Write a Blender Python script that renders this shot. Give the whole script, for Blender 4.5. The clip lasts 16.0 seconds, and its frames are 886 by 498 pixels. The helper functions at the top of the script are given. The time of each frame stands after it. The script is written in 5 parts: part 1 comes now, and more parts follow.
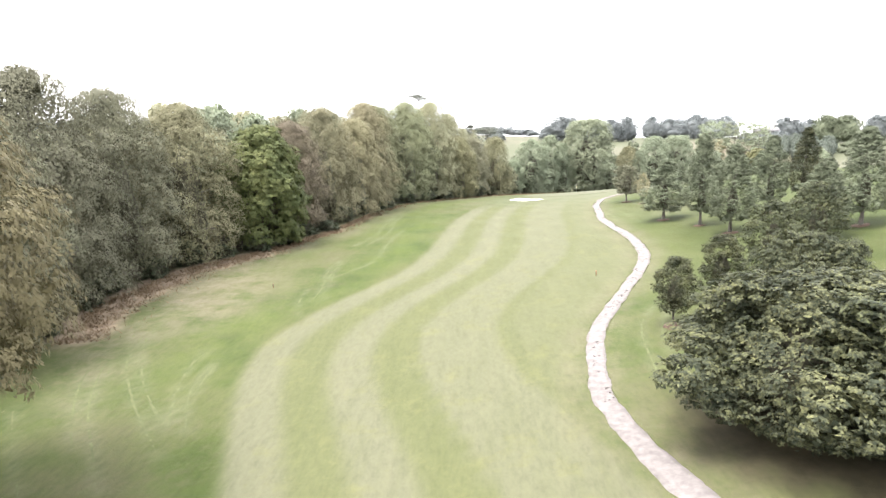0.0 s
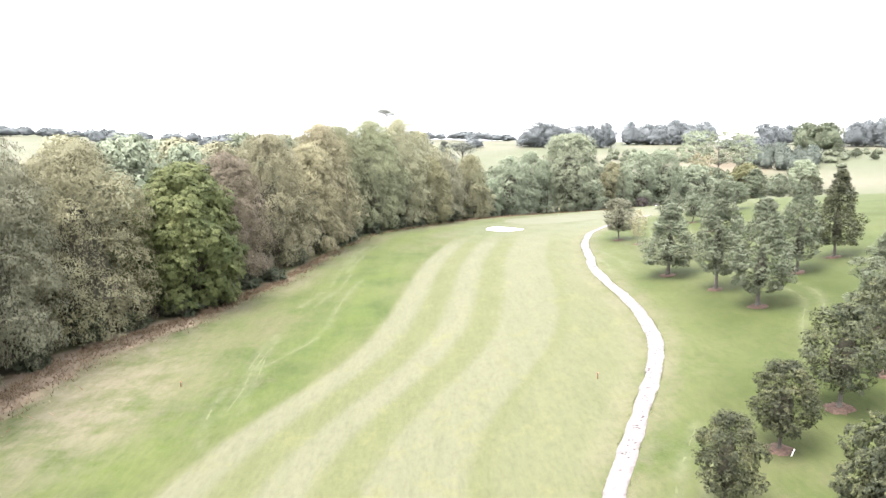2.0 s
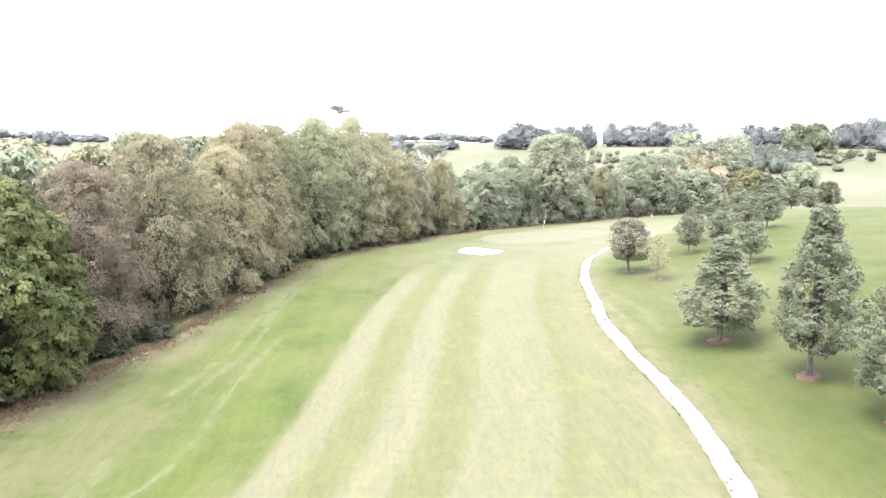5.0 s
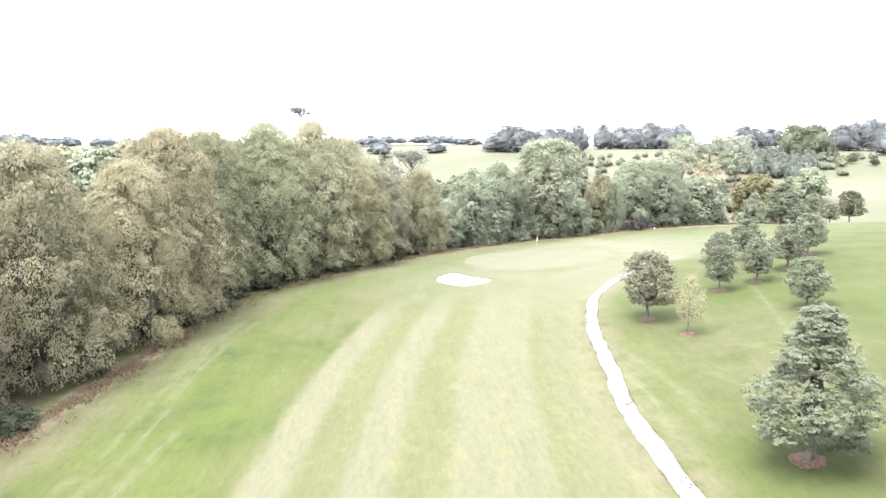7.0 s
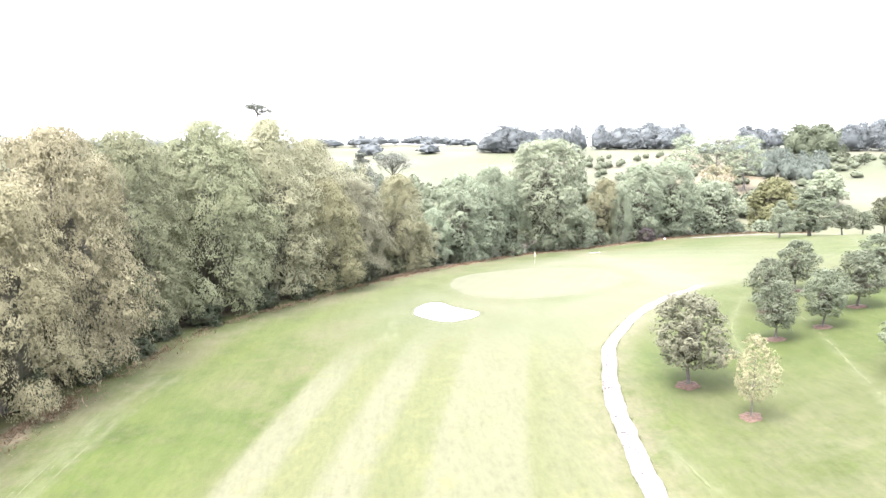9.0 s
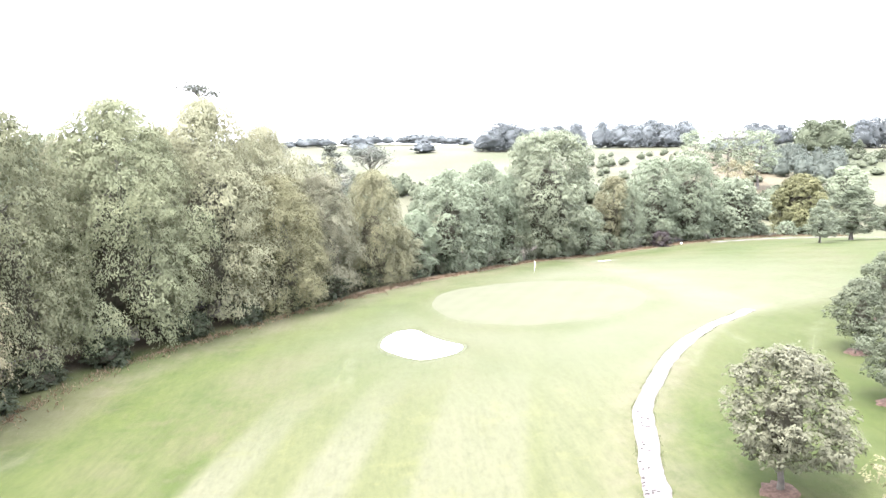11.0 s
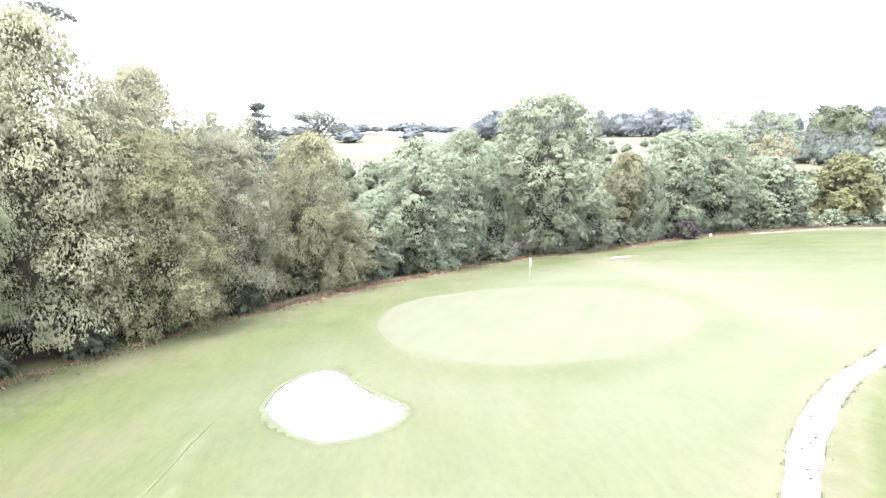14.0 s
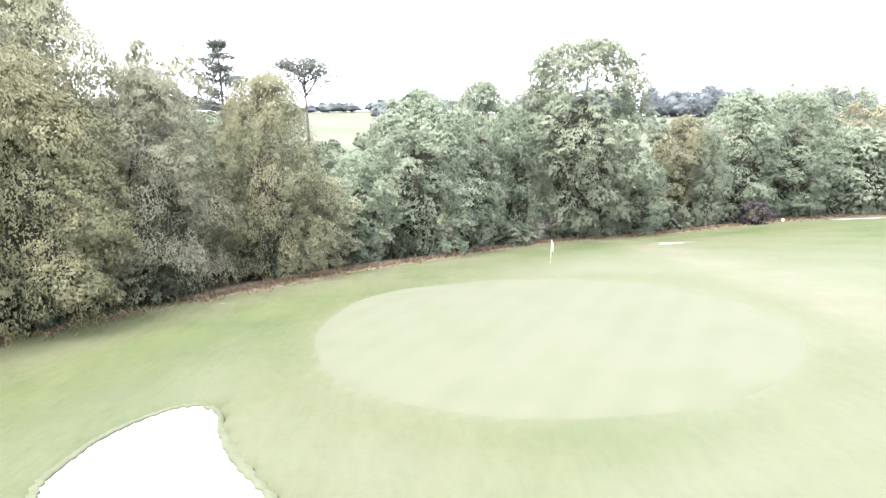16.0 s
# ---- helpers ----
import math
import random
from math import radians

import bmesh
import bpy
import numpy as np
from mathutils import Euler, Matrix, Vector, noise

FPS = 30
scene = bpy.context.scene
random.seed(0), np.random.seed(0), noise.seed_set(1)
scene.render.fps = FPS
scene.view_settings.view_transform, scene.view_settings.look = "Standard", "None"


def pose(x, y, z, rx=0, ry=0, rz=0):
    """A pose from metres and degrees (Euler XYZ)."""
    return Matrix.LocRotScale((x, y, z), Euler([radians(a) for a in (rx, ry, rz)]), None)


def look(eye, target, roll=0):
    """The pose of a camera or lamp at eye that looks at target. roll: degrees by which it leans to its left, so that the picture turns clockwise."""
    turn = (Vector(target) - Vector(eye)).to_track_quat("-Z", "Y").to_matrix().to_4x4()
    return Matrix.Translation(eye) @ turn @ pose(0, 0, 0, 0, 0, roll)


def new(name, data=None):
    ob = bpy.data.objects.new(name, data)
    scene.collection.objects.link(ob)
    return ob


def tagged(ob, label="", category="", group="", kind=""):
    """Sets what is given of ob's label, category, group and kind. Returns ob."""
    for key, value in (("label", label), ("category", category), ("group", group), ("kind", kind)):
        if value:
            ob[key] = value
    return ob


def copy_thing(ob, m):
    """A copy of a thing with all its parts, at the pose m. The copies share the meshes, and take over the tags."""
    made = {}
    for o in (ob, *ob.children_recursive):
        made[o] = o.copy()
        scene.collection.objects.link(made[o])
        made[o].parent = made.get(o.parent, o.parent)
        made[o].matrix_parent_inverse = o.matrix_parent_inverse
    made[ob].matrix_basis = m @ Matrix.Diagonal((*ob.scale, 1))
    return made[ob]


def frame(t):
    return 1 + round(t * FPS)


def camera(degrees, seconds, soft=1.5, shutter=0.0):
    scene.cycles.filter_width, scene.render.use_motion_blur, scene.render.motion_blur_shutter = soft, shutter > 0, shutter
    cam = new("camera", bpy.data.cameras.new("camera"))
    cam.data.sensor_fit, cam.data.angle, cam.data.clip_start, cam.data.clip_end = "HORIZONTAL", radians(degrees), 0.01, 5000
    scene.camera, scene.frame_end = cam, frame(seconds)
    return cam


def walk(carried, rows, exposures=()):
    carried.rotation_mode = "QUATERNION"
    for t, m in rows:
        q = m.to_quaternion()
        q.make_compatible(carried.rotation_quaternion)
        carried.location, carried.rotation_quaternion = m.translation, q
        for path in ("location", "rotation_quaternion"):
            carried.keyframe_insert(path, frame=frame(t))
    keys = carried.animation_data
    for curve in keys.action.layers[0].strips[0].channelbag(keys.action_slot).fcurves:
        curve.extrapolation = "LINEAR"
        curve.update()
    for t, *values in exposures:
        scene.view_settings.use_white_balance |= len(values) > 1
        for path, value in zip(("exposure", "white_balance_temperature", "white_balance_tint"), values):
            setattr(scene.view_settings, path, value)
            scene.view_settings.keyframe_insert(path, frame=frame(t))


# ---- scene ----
cam = camera(71.0, 16.0, soft=1.4)
PATH = [
    (0, (0.64, -0.01, 11.203), (0.623, 1.963, 10.88), 0.2),
    (0.5, (0.979, 3.691, 12.336), (0.969, 5.664, 12.012), 0.3),
    (1, (1.409, 7.184, 13.466), (1.413, 9.158, 13.143), 0.3),
    (1.5, (1.798, 10.688, 14.594), (1.837, 12.661, 14.272), 0.3),
    (2, (2.147, 14.203, 15.571), (2.199, 16.176, 15.249), 0.2),
    (2.5, (2.467, 17.684, 15.827), (2.522, 19.657, 15.504), 0.2),
    (3, (2.861, 21.141, 15.696), (2.915, 23.114, 15.373), 0.1),
    (5.5, (5.97, 40.447, 16.011), (6.109, 42.417, 15.695), 0.1),
    (6, (6.672, 44.292, 16.455), (6.821, 46.262, 16.138), -0.0),
    (6.5, (7.423, 48.203, 16.615), (7.571, 50.173, 16.302), -0.1),
    (7, (8.093, 51.937, 16.94), (8.247, 53.907, 16.628), -0.0),
    (7.5, (8.872, 55.723, 17.253), (9.025, 57.693, 16.943), 0.0),
    (8, (9.599, 59.318, 17.497), (9.755, 61.288, 17.188), 0.0),
    (8.5, (10.357, 62.912, 17.449), (10.522, 64.881, 17.138), -0.0),
    (9, (11.157, 66.456, 17.33), (11.323, 68.425, 17.019), -0.1),
    (11.5, (15.254, 84.7, 15.764), (15.425, 86.668, 15.456), -0.4),
    (12, (16.004, 88.277, 15.275), (16.178, 90.245, 14.963), -0.4),
    (12.5, (16.82, 91.676, 14.198), (16.996, 93.643, 13.88), -0.3),
    (13, (17.635, 95.069, 13.517), (17.815, 97.035, 13.197), -0.2),
    (13.5, (18.554, 98.537, 13.371), (18.736, 100.502, 13.047), -0.1),
    (14, (19.446, 101.89, 12.621), (19.629, 103.854, 12.294), -0.2),
    (14.5, (20.416, 105.07, 11.409), (20.6, 107.033, 11.077), -0.1),
    (15, (21.705, 108.243, 10.483), (21.87, 110.207, 10.145), 0.1),
    (15.5, (22.896, 111.768, 10.002), (22.961, 113.737, 9.658), 0.0),
    (16, (24.266, 114.774, 10.058), (24.311, 116.737, 9.675), 0.6),
]
EXPOSURES = [(0.0, 2.85, 6600, 12), (1.5, 3.02, 6500, 13), (3.0, 3.15, 6450, 15.5), (7.0, 3.2, 6350, 15.5), (9.0, 3.38, 6300, 16), (12.5, 3.36, 6100, 15), (14.5, 3.32, 6080, 14), (16.0, 3.18, 6080, 13.5)]
walk(cam, [(t, look(eye, target, roll)) for t, eye, target, roll in PATH], EXPOSURES)

# ---- light: a bright, thinly overcast sky with a soft high sun ----
SUN_EL, SUN_AZ = radians(68), radians(-118)
world = bpy.data.worlds.new("overcast_sky")
scene.world = world
world.use_nodes = True
wn, wl = world.node_tree.nodes, world.node_tree.links
wn.clear()
sky = wn.new("ShaderNodeTexSky")
sky.sky_type, sky.sun_disc = "NISHITA", False
sky.sun_elevation, sky.sun_rotation = SUN_EL, SUN_AZ
sky.air_density, sky.dust_density, sky.ozone_density = 1.0, 6.0, 1.0
cloud = wn.new("ShaderNodeMix")
cloud.data_type = "RGBA"
cloud.inputs[0].default_value = 0.86
where = wn.new("ShaderNodeTexCoord")
split = wn.new("ShaderNodeSeparateXYZ")
wl.new(where.outputs["Generated"], split.inputs[0])
height = wn.new("ShaderNodeMapRange")
height.inputs[1].default_value, height.inputs[2].default_value = 0.0, 1.0
wl.new(split.outputs[2], height.inputs[0])
deck = wn.new("ShaderNodeMix")
deck.data_type = "RGBA"
deck.inputs[6].default_value, deck.inputs[7].default_value = (5.0, 5.1, 5.25, 1.0), (12.4, 12.7, 13.2, 1.0)
wl.new(height.outputs[0], deck.inputs[0])
wl.new(deck.outputs[2], cloud.inputs[7])
bg = wn.new("ShaderNodeBackground")
bg.inputs[1].default_value = 0.128
wo = wn.new("ShaderNodeOutputWorld")
wl.new(sky.outputs[0], cloud.inputs[6])
wl.new(cloud.outputs[2], bg.inputs[0])
wl.new(bg.outputs[0], wo.inputs[0])

sun_data = bpy.data.lights.new("sun", "SUN")
sun_data.energy, sun_data.angle, sun_data.color = 2.5, radians(28), (1.0, 0.97, 0.92)
sun = new("sun", sun_data)
sun.matrix_world = look((0, 0, 60), (math.sin(SUN_AZ) * -math.cos(SUN_EL), -math.cos(SUN_AZ) * math.cos(SUN_EL), 60 - math.sin(SUN_EL)))


# ---- materials ----
def material(name):
    m = bpy.data.materials.new(name)
    m.use_nodes = True
    nt = m.node_tree
    return m, nt, nt.nodes, nt.links, nt.nodes["Principled BSDF"]


def ramp(nodes, stops):
    r = nodes.new("ShaderNodeValToRGB")
    e = r.color_ramp.elements
    while len(e) < len(stops):
        e.new(0.5)
    for el, (p, c) in zip(e, stops):
        el.position, el.color = p, (*c, 1)
    return r


def noise_tex(nodes, links, scale, detail=4, rough=0.6, coord="Object"):
    tc = nodes.new("ShaderNodeTexCoord")
    n = nodes.new("ShaderNodeTexNoise")
    n.inputs["Scale"].default_value, n.inputs["Detail"].default_value, n.inputs["Roughness"].default_value = scale, detail, rough
    links.new(tc.outputs[coord], n.inputs["Vector"])
    return n


def mixrgb(nodes, links, a, b, f, mode="MIX"):
    m = nodes.new("ShaderNodeMix")
    m.data_type, m.blend_type = "RGBA", mode
    for sock, v in ((m.inputs[0], f), (m.inputs[6], a), (m.inputs[7], b)):
        if isinstance(v, (int, float)):
            sock.default_value = v
        elif isinstance(v, tuple):
            sock.default_value = (*v, 1)
        else:
            links.new(v, sock)
    return m.outputs[2]


def leaf_material(name, dark, mid, light, patch=0.35, gloss=0.6, sheen=0.08, leaflet=9.0, thin=0.30):
    """Leaves: every spray its own tone, mottled leaf by leaf, boughs a shade apart, trees a shade apart; thin enough to let light through."""
    m, nt, n, l, p = material(name)
    geo = n.new("ShaderNodeNewGeometry")
    r = ramp(n, [(0.0, dark), (0.45, mid), (1.0, light)])
    big = noise_tex(n, l, patch, 2)
    small = noise_tex(n, l, leaflet, 2, 0.5)

    def add(value, factor, onto):
        k = n.new("ShaderNodeMath")
        k.operation = "MULTIPLY_ADD"
        k.inputs[1].default_value = factor
        l.new(value, k.inputs[0])
        if isinstance(onto, float):
            k.inputs[2].default_value = onto
        else:
            l.new(onto, k.inputs[2])
        return k.outputs[0]

    tone = add(big.outputs[0], 0.5, add(geo.outputs["Random Per Island"], 0.14, add(small.outputs[0], 0.7, -0.17)))
    l.new(tone, r.inputs[0])
    info = n.new("ShaderNodeObjectInfo")
    hsv = n.new("ShaderNodeHueSaturation")
    hue = n.new("ShaderNodeMapRange")
    hue.inputs[3].default_value, hue.inputs[4].default_value = 0.494, 0.510
    val = n.new("ShaderNodeMapRange")
    val.inputs[3].default_value, val.inputs[4].default_value = 0.88, 1.12
    l.new(info.outputs["Random"], hue.inputs[0])
    l.new(info.outputs["Random"], val.inputs[0])
    l.new(hue.outputs[0], hsv.inputs["Hue"])
    l.new(val.outputs[0], hsv.inputs["Value"])
    l.new(r.outputs[0], hsv.inputs["Color"])
    l.new(hsv.outputs[0], p.inputs["Base Color"])
    p.inputs["Roughness"].default_value = gloss
    p.inputs["Specular IOR Level"].default_value = sheen
    bump = n.new("ShaderNodeBump")
    bump.inputs["Strength"].default_value, bump.inputs["Distance"].default_value = 0.5, 0.6 / leaflet
    l.new(small.outputs[0], bump.inputs["Height"])
    l.new(bump.outputs[0], p.inputs["Normal"])
    tr = n.new("ShaderNodeBsdfTranslucent")
    l.new(hsv.outputs[0], tr.inputs[0])
    mix = n.new("ShaderNodeMixShader")
    mix.inputs[0].default_value = thin
    l.new(p.outputs[0], mix.inputs[1])
    l.new(tr.outputs[0], mix.inputs[2])
    l.new(mix.outputs[0], n["Material Output"].inputs[0])
    return m


M_BEECH = leaf_material("beech_leaves", (0.0721, 0.0750, 0.0467), (0.1307, 0.1288, 0.0816), (0.1457, 0.1381, 0.0877))
M_BEECH_WARM = leaf_material("warm_beech_leaves", (0.0458, 0.0454, 0.0252), (0.1057, 0.1034, 0.0592), (0.1587, 0.1528, 0.0926))
M_OLIVE = leaf_material("olive_beech_leaves", (0.0354, 0.0309, 0.0167), (0.0805, 0.0709, 0.0379), (0.1182, 0.1045, 0.0572))
M_COPPER = leaf_material("copper_beech_leaves", (0.0528, 0.0454, 0.0315), (0.0900, 0.0766, 0.0537), (0.1174, 0.1007, 0.0707))
M_CHESTNUT = leaf_material("chestnut_leaves", (0.0153, 0.0221, 0.0098), (0.0426, 0.0525, 0.0197), (0.1318, 0.1275, 0.0476))
M_OAK = leaf_material("oak_leaves", (0.0079, 0.0109, 0.0071), (0.0239, 0.0279, 0.0176), (0.1508, 0.1489, 0.0660), patch=0.9, gloss=0.6, sheen=0.06)
M_OAK_DULL = leaf_material("dull_oak_leaves", (0.0328, 0.0399, 0.0262), (0.0684, 0.0783, 0.0504), (0.0899, 0.0972, 0.0629))
M_PALE = leaf_material("pale_ash_leaves", (0.0672, 0.0790, 0.0536), (0.1260, 0.1410, 0.0943), (0.1292, 0.1410, 0.0941))
M_HEDGE = leaf_material("hedgerow_leaves", (0.0571, 0.0706, 0.0468), (0.1117, 0.1283, 0.0863), (0.1166, 0.1284, 0.0875))
M_YELLOW = leaf_material("yellowing_leaves", (0.0330, 0.0360, 0.0170), (0.0800, 0.0830, 0.0400), (0.1450, 0.1430, 0.0660))
M_LIME = leaf_material("yellow_green_beech_leaves", (0.0651, 0.0679, 0.0368), (0.1149, 0.1138, 0.0610), (0.1369, 0.1320, 0.0725))
M_DUSK = leaf_material("dark_grey_beech_leaves", (0.0311, 0.0319, 0.0207), (0.0749, 0.0751, 0.0493), (0.1131, 0.1111, 0.0723))
M_TAN = leaf_material("tan_beech_leaves", (0.0583, 0.0531, 0.0312), (0.1223, 0.1113, 0.0678), (0.1680, 0.1534, 0.0948))
M_BROWN = leaf_material("brown_beech_leaves", (0.0429, 0.0400, 0.0249), (0.0895, 0.0829, 0.0519), (0.1191, 0.1100, 0.0694))
M_DEEP = leaf_material("deep_green_beech_leaves", (0.0587, 0.0660, 0.0375), (0.1028, 0.1092, 0.0641), (0.1326, 0.1296, 0.0743))
M_GREY = leaf_material("grey_beech_leaves", (0.0632, 0.0636, 0.0417), (0.1173, 0.1155, 0.0769), (0.1313, 0.1275, 0.0852))
# leaf colour lowered to paint in the deep shade along the wood's foot
M_SHADED_SHRUB = leaf_material("shaded_undergrowth_leaves", (0.0090, 0.0120, 0.0080), (0.0270, 0.0330, 0.0200), (0.0600, 0.0670, 0.0400))
M_PURPLE = leaf_material("purple_leaves", (0.0140, 0.0115, 0.0115), (0.0270, 0.0220, 0.0215), (0.0400, 0.0330, 0.0310))
M_PINE = leaf_material("pine_needles", (0.0330, 0.0370, 0.0300), (0.0640, 0.0690, 0.0560), (0.1000, 0.1050, 0.0840))
# distance haze painted into the leaf colour: paler and bluer than nearby leaves
M_FAR_HAZE = leaf_material("hazed_distant_leaves", (0.1163, 0.1281, 0.1309), (0.1254, 0.1368, 0.1380), (0.1317, 0.1423, 0.1411), patch=0.08, sheen=0.0, leaflet=1.5, thin=0.5)
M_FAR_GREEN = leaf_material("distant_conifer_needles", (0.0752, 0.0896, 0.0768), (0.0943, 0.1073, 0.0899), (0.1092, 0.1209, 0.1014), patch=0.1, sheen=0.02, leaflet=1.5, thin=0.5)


def bark_material():
    m, nt, n, l, p = material("bark")
    a = noise_tex(n, l, 3.0, 6)
    r = ramp(n, [(0.25, (0.0275, 0.0225, 0.0180)), (0.55, (0.0650, 0.0575, 0.0475)), (0.8, (0.1100, 0.1000, 0.0850))])
    l.new(a.outputs[0], r.inputs[0])
    l.new(r.outputs[0], p.inputs["Base Color"])
    b = n.new("ShaderNodeBump")
    b.inputs["Strength"].default_value, b.inputs["Distance"].default_value = 0.6, 0.05
    l.new(a.outputs[0], b.inputs["Height"])
    l.new(b.outputs[0], p.inputs["Normal"])
    p.inputs["Roughness"].default_value = 0.9
    return m


M_BARK = bark_material()


def plain(name, color, rough=0.6, vary=0.15, scale=6.0, metallic=0.0, bump=0.0):
    m, nt, n, l, p = material(name)
    a = noise_tex(n, l, scale, 5)
    lo, hi = tuple(c * (1 - vary) for c in color), tuple(min(1, c * (1 + vary)) for c in color)
    r = ramp(n, [(0.3, lo), (0.7, hi)])
    l.new(a.outputs[0], r.inputs[0])
    l.new(r.outputs[0], p.inputs["Base Color"])
    p.inputs["Roughness"].default_value, p.inputs["Metallic"].default_value = rough, metallic
    p.inputs["Specular IOR Level"].default_value = 0.08 if rough > 0.85 else 0.4
    if bump:
        b = n.new("ShaderNodeBump")
        b.inputs["Strength"].default_value, b.inputs["Distance"].default_value = 0.7, bump
        l.new(a.outputs[0], b.inputs["Height"])
        l.new(b.outputs[0], p.inputs["Normal"])
    return m


# dark colour for the lump that stands for shade inside a crown
M_CORE_SHADE = plain("core_shade", (0.030, 0.028, 0.020), 0.95, 0.4, 2.5, bump=0.1)
M_GRAVEL = plain("pale_gravel", (0.0760, 0.0690, 0.0665), 0.9, 0.26, 2.2, bump=0.02)
M_SAND = plain("white_sand", (0.50, 0.48, 0.45), 0.95, 0.06, 1.5, bump=0.02)
M_LIP = plain("bunker_turf", (0.0430, 0.0462, 0.0285), 0.95, 0.15, 1.2, bump=0.05)
M_TRACK = plain("flattened_turf", (0.0408, 0.0456, 0.0218), 0.95, 0.22, 1.6, bump=0.02)
M_MULCH = plain("bark_mulch", (0.0580, 0.0390, 0.0300), 0.95, 0.45, 7.0, bump=0.06)
M_DRY = leaf_material("dry_grass_blades", (0.0644, 0.0460, 0.0282), (0.0989, 0.0725, 0.0460), (0.1357, 0.1058, 0.0701), patch=0.6, gloss=0.8)
M_VERGE = leaf_material("verge_grass_blades", (0.0546, 0.0624, 0.0312), (0.0800, 0.0863, 0.0475), (0.0984, 0.1020, 0.0576), patch=0.6, gloss=0.8, sheen=0.03, thin=0.5)
M_CLOD = plain("dark_clods", (0.0330, 0.0300, 0.0280), 0.95, 0.3, 9.0, bump=0.1)
M_WHITE = plain("white_paint", (0.78, 0.78, 0.75), 0.5, 0.05)
M_FLAG = plain("pale_yellow_cloth", (0.34, 0.32, 0.18), 0.8, 0.06)
M_STAKE = plain("rust_red_paint", (0.1500, 0.0480, 0.0220), 0.6, 0.2)
M_BLACK = plain("black_band", (0.04, 0.04, 0.045), 0.5, 0.1)
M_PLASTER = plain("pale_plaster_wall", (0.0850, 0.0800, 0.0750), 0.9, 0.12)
M_SLATE = plain("pale_slate_roof", (0.1200, 0.1175, 0.1200), 0.7, 0.15)
M_PANE = plain("dark_window_pane", (0.06, 0.07, 0.08), 0.15, 0.1)


# ---- lie of the land ----
def smooth_x(x):
    x = np.where(x > 45, 45 + 25 * np.tanh((x - 45) / 25), x)
    return np.where(x < -30, -30 + 10 * np.tanh((x + 30) / 10), x)


def smooth_y(y):
    y = np.where(y > 170, 170 + 22 * np.tanh((y - 170) / 22), y)
    return np.where(y < 20, 20 + 15 * np.tanh((y - 20) / 15), y)


def step(a, b, v):
    k = np.clip((v - a) / (b - a), 0, 1)
    return k * k * (3 - 2 * k)


def land(x, y):
    """Height of the ground: a fairway that falls to the left, a dip beyond the far trees, then hills all round."""
    x, y = np.asarray(x, float), np.asarray(y, float)
    u, v = smooth_x(x) / 30, (smooth_y(y) - 100) / 60
    near = -0.479 + 1.605 * u + 1.012 * v + 1.246 * u * u - 1.64 * u * v - 1.185 * v * v - 0.013 * u * v * v - 0.476 * v ** 3 - 0.279 * u * u * v
    d = np.hypot(x - 10, y - 60)
    az = np.arctan2(x - 10, y - 60)
    hill = np.interp(d, [0, 150, 195, 250, 330, 400, 520, 640, 1200, 5000], [-2, -3, -6.5, 3, 9.5, 14, 20.5, 23, 20, 0])
    hill = hill + (1.6 * np.sin(x / 61 + 1) * np.sin(y / 77) + 0.8 * np.sin(x / 29 + y / 43)) * step(170, 300, d)
    hill = np.where(hill > 0, hill * (1 + 0.25 * step(0.3, 1.1, -az)), hill)
    w = step(150, 225, d)
    return near * (1 - w) + hill * w


def ripple(x, y):
    return 0.05 * np.sin(x * 0.9) * np.sin(y * 0.7 + x * 0.3)


EDGE = np.array([(-15, -40), (-16, -10), (-17, 12), (-19.5, 22), (-24, 34), (-28, 45), (-30, 54), (-29, 60), (-28, 67), (-24.5, 73), (-21, 79), (-18, 87), (-16, 92),
                 (-13.3, 105), (-11.5, 114), (-9.5, 120), (-8, 127), (-3, 135), (1.5, 141), (6, 147), (12.8, 156), (19, 163), (26, 169), (36, 178),
                 (46, 180), (57, 184), (74, 192), (100, 199), (130, 203)], float)
WAY = np.array([(18, -2), (14.5, 8), (11.6, 15.5), (9.9, 20.8), (9.1, 24.6), (8.75, 27.3), (8.65, 30.4), (9.2, 34.2), (10.2, 38.8), (11.6, 42.4), (14.0, 47.2), (16.35, 51.8), (18.2, 55.7),
                (19.8, 60), (20.8, 65.2), (21.3, 70), (21.5, 74.5), (21.6, 78.3), (21.85, 83.5), (22.3, 88), (23.25, 92.7), (23.75, 95.6), (24.5, 100), (25.65, 105), (27.0, 109), (28.35, 112.8),
                (30.3, 115.9), (32.55, 119.15), (35.2, 122.2), (38.7, 125.2), (42.4, 127.3), (43.6, 127.8)], float)
BUNKER = np.array([(13.5, 131.6), (14.1, 134.0), (15.4, 135.6), (16.8, 135.1), (17.7, 132.9), (18.8, 131.0), (20.1, 129.2), (19.8, 127.7), (18.5, 126.6), (16.7, 126.4), (15.0, 128.0), (13.9, 129.8)], float)
BUNKER_FAR = np.array([(44.9, 169.3), (45.4, 170.0), (46.4, 170.1), (47.3, 169.7), (47.0, 169.0), (45.9, 168.7)], float)
GREEN = np.array([(18.9, 142.5), (20.6, 137.5), (23.3, 134.6), (27.3, 132.6), (31, 132.1), (34.8, 133.0), (38.2, 136), (39.7, 140), (39.2, 146.0), (36.2, 151.5), (31, 155), (25.5, 154.6), (21, 152.2), (19, 147.5)], float)
MOW = np.array([(-30, -4), (10, -6.5), (24, -9.0), (32, -11.5), (40, -13.3), (47, -12.6), (54, -9.4), (60, -6.0), (66, -3.6), (72, -2.2), (80, -1.1), (88, 0.0), (95, 0.8), (101, 2.0), (108, 3.6), (120, 6.5), (132, 10.0)], float)


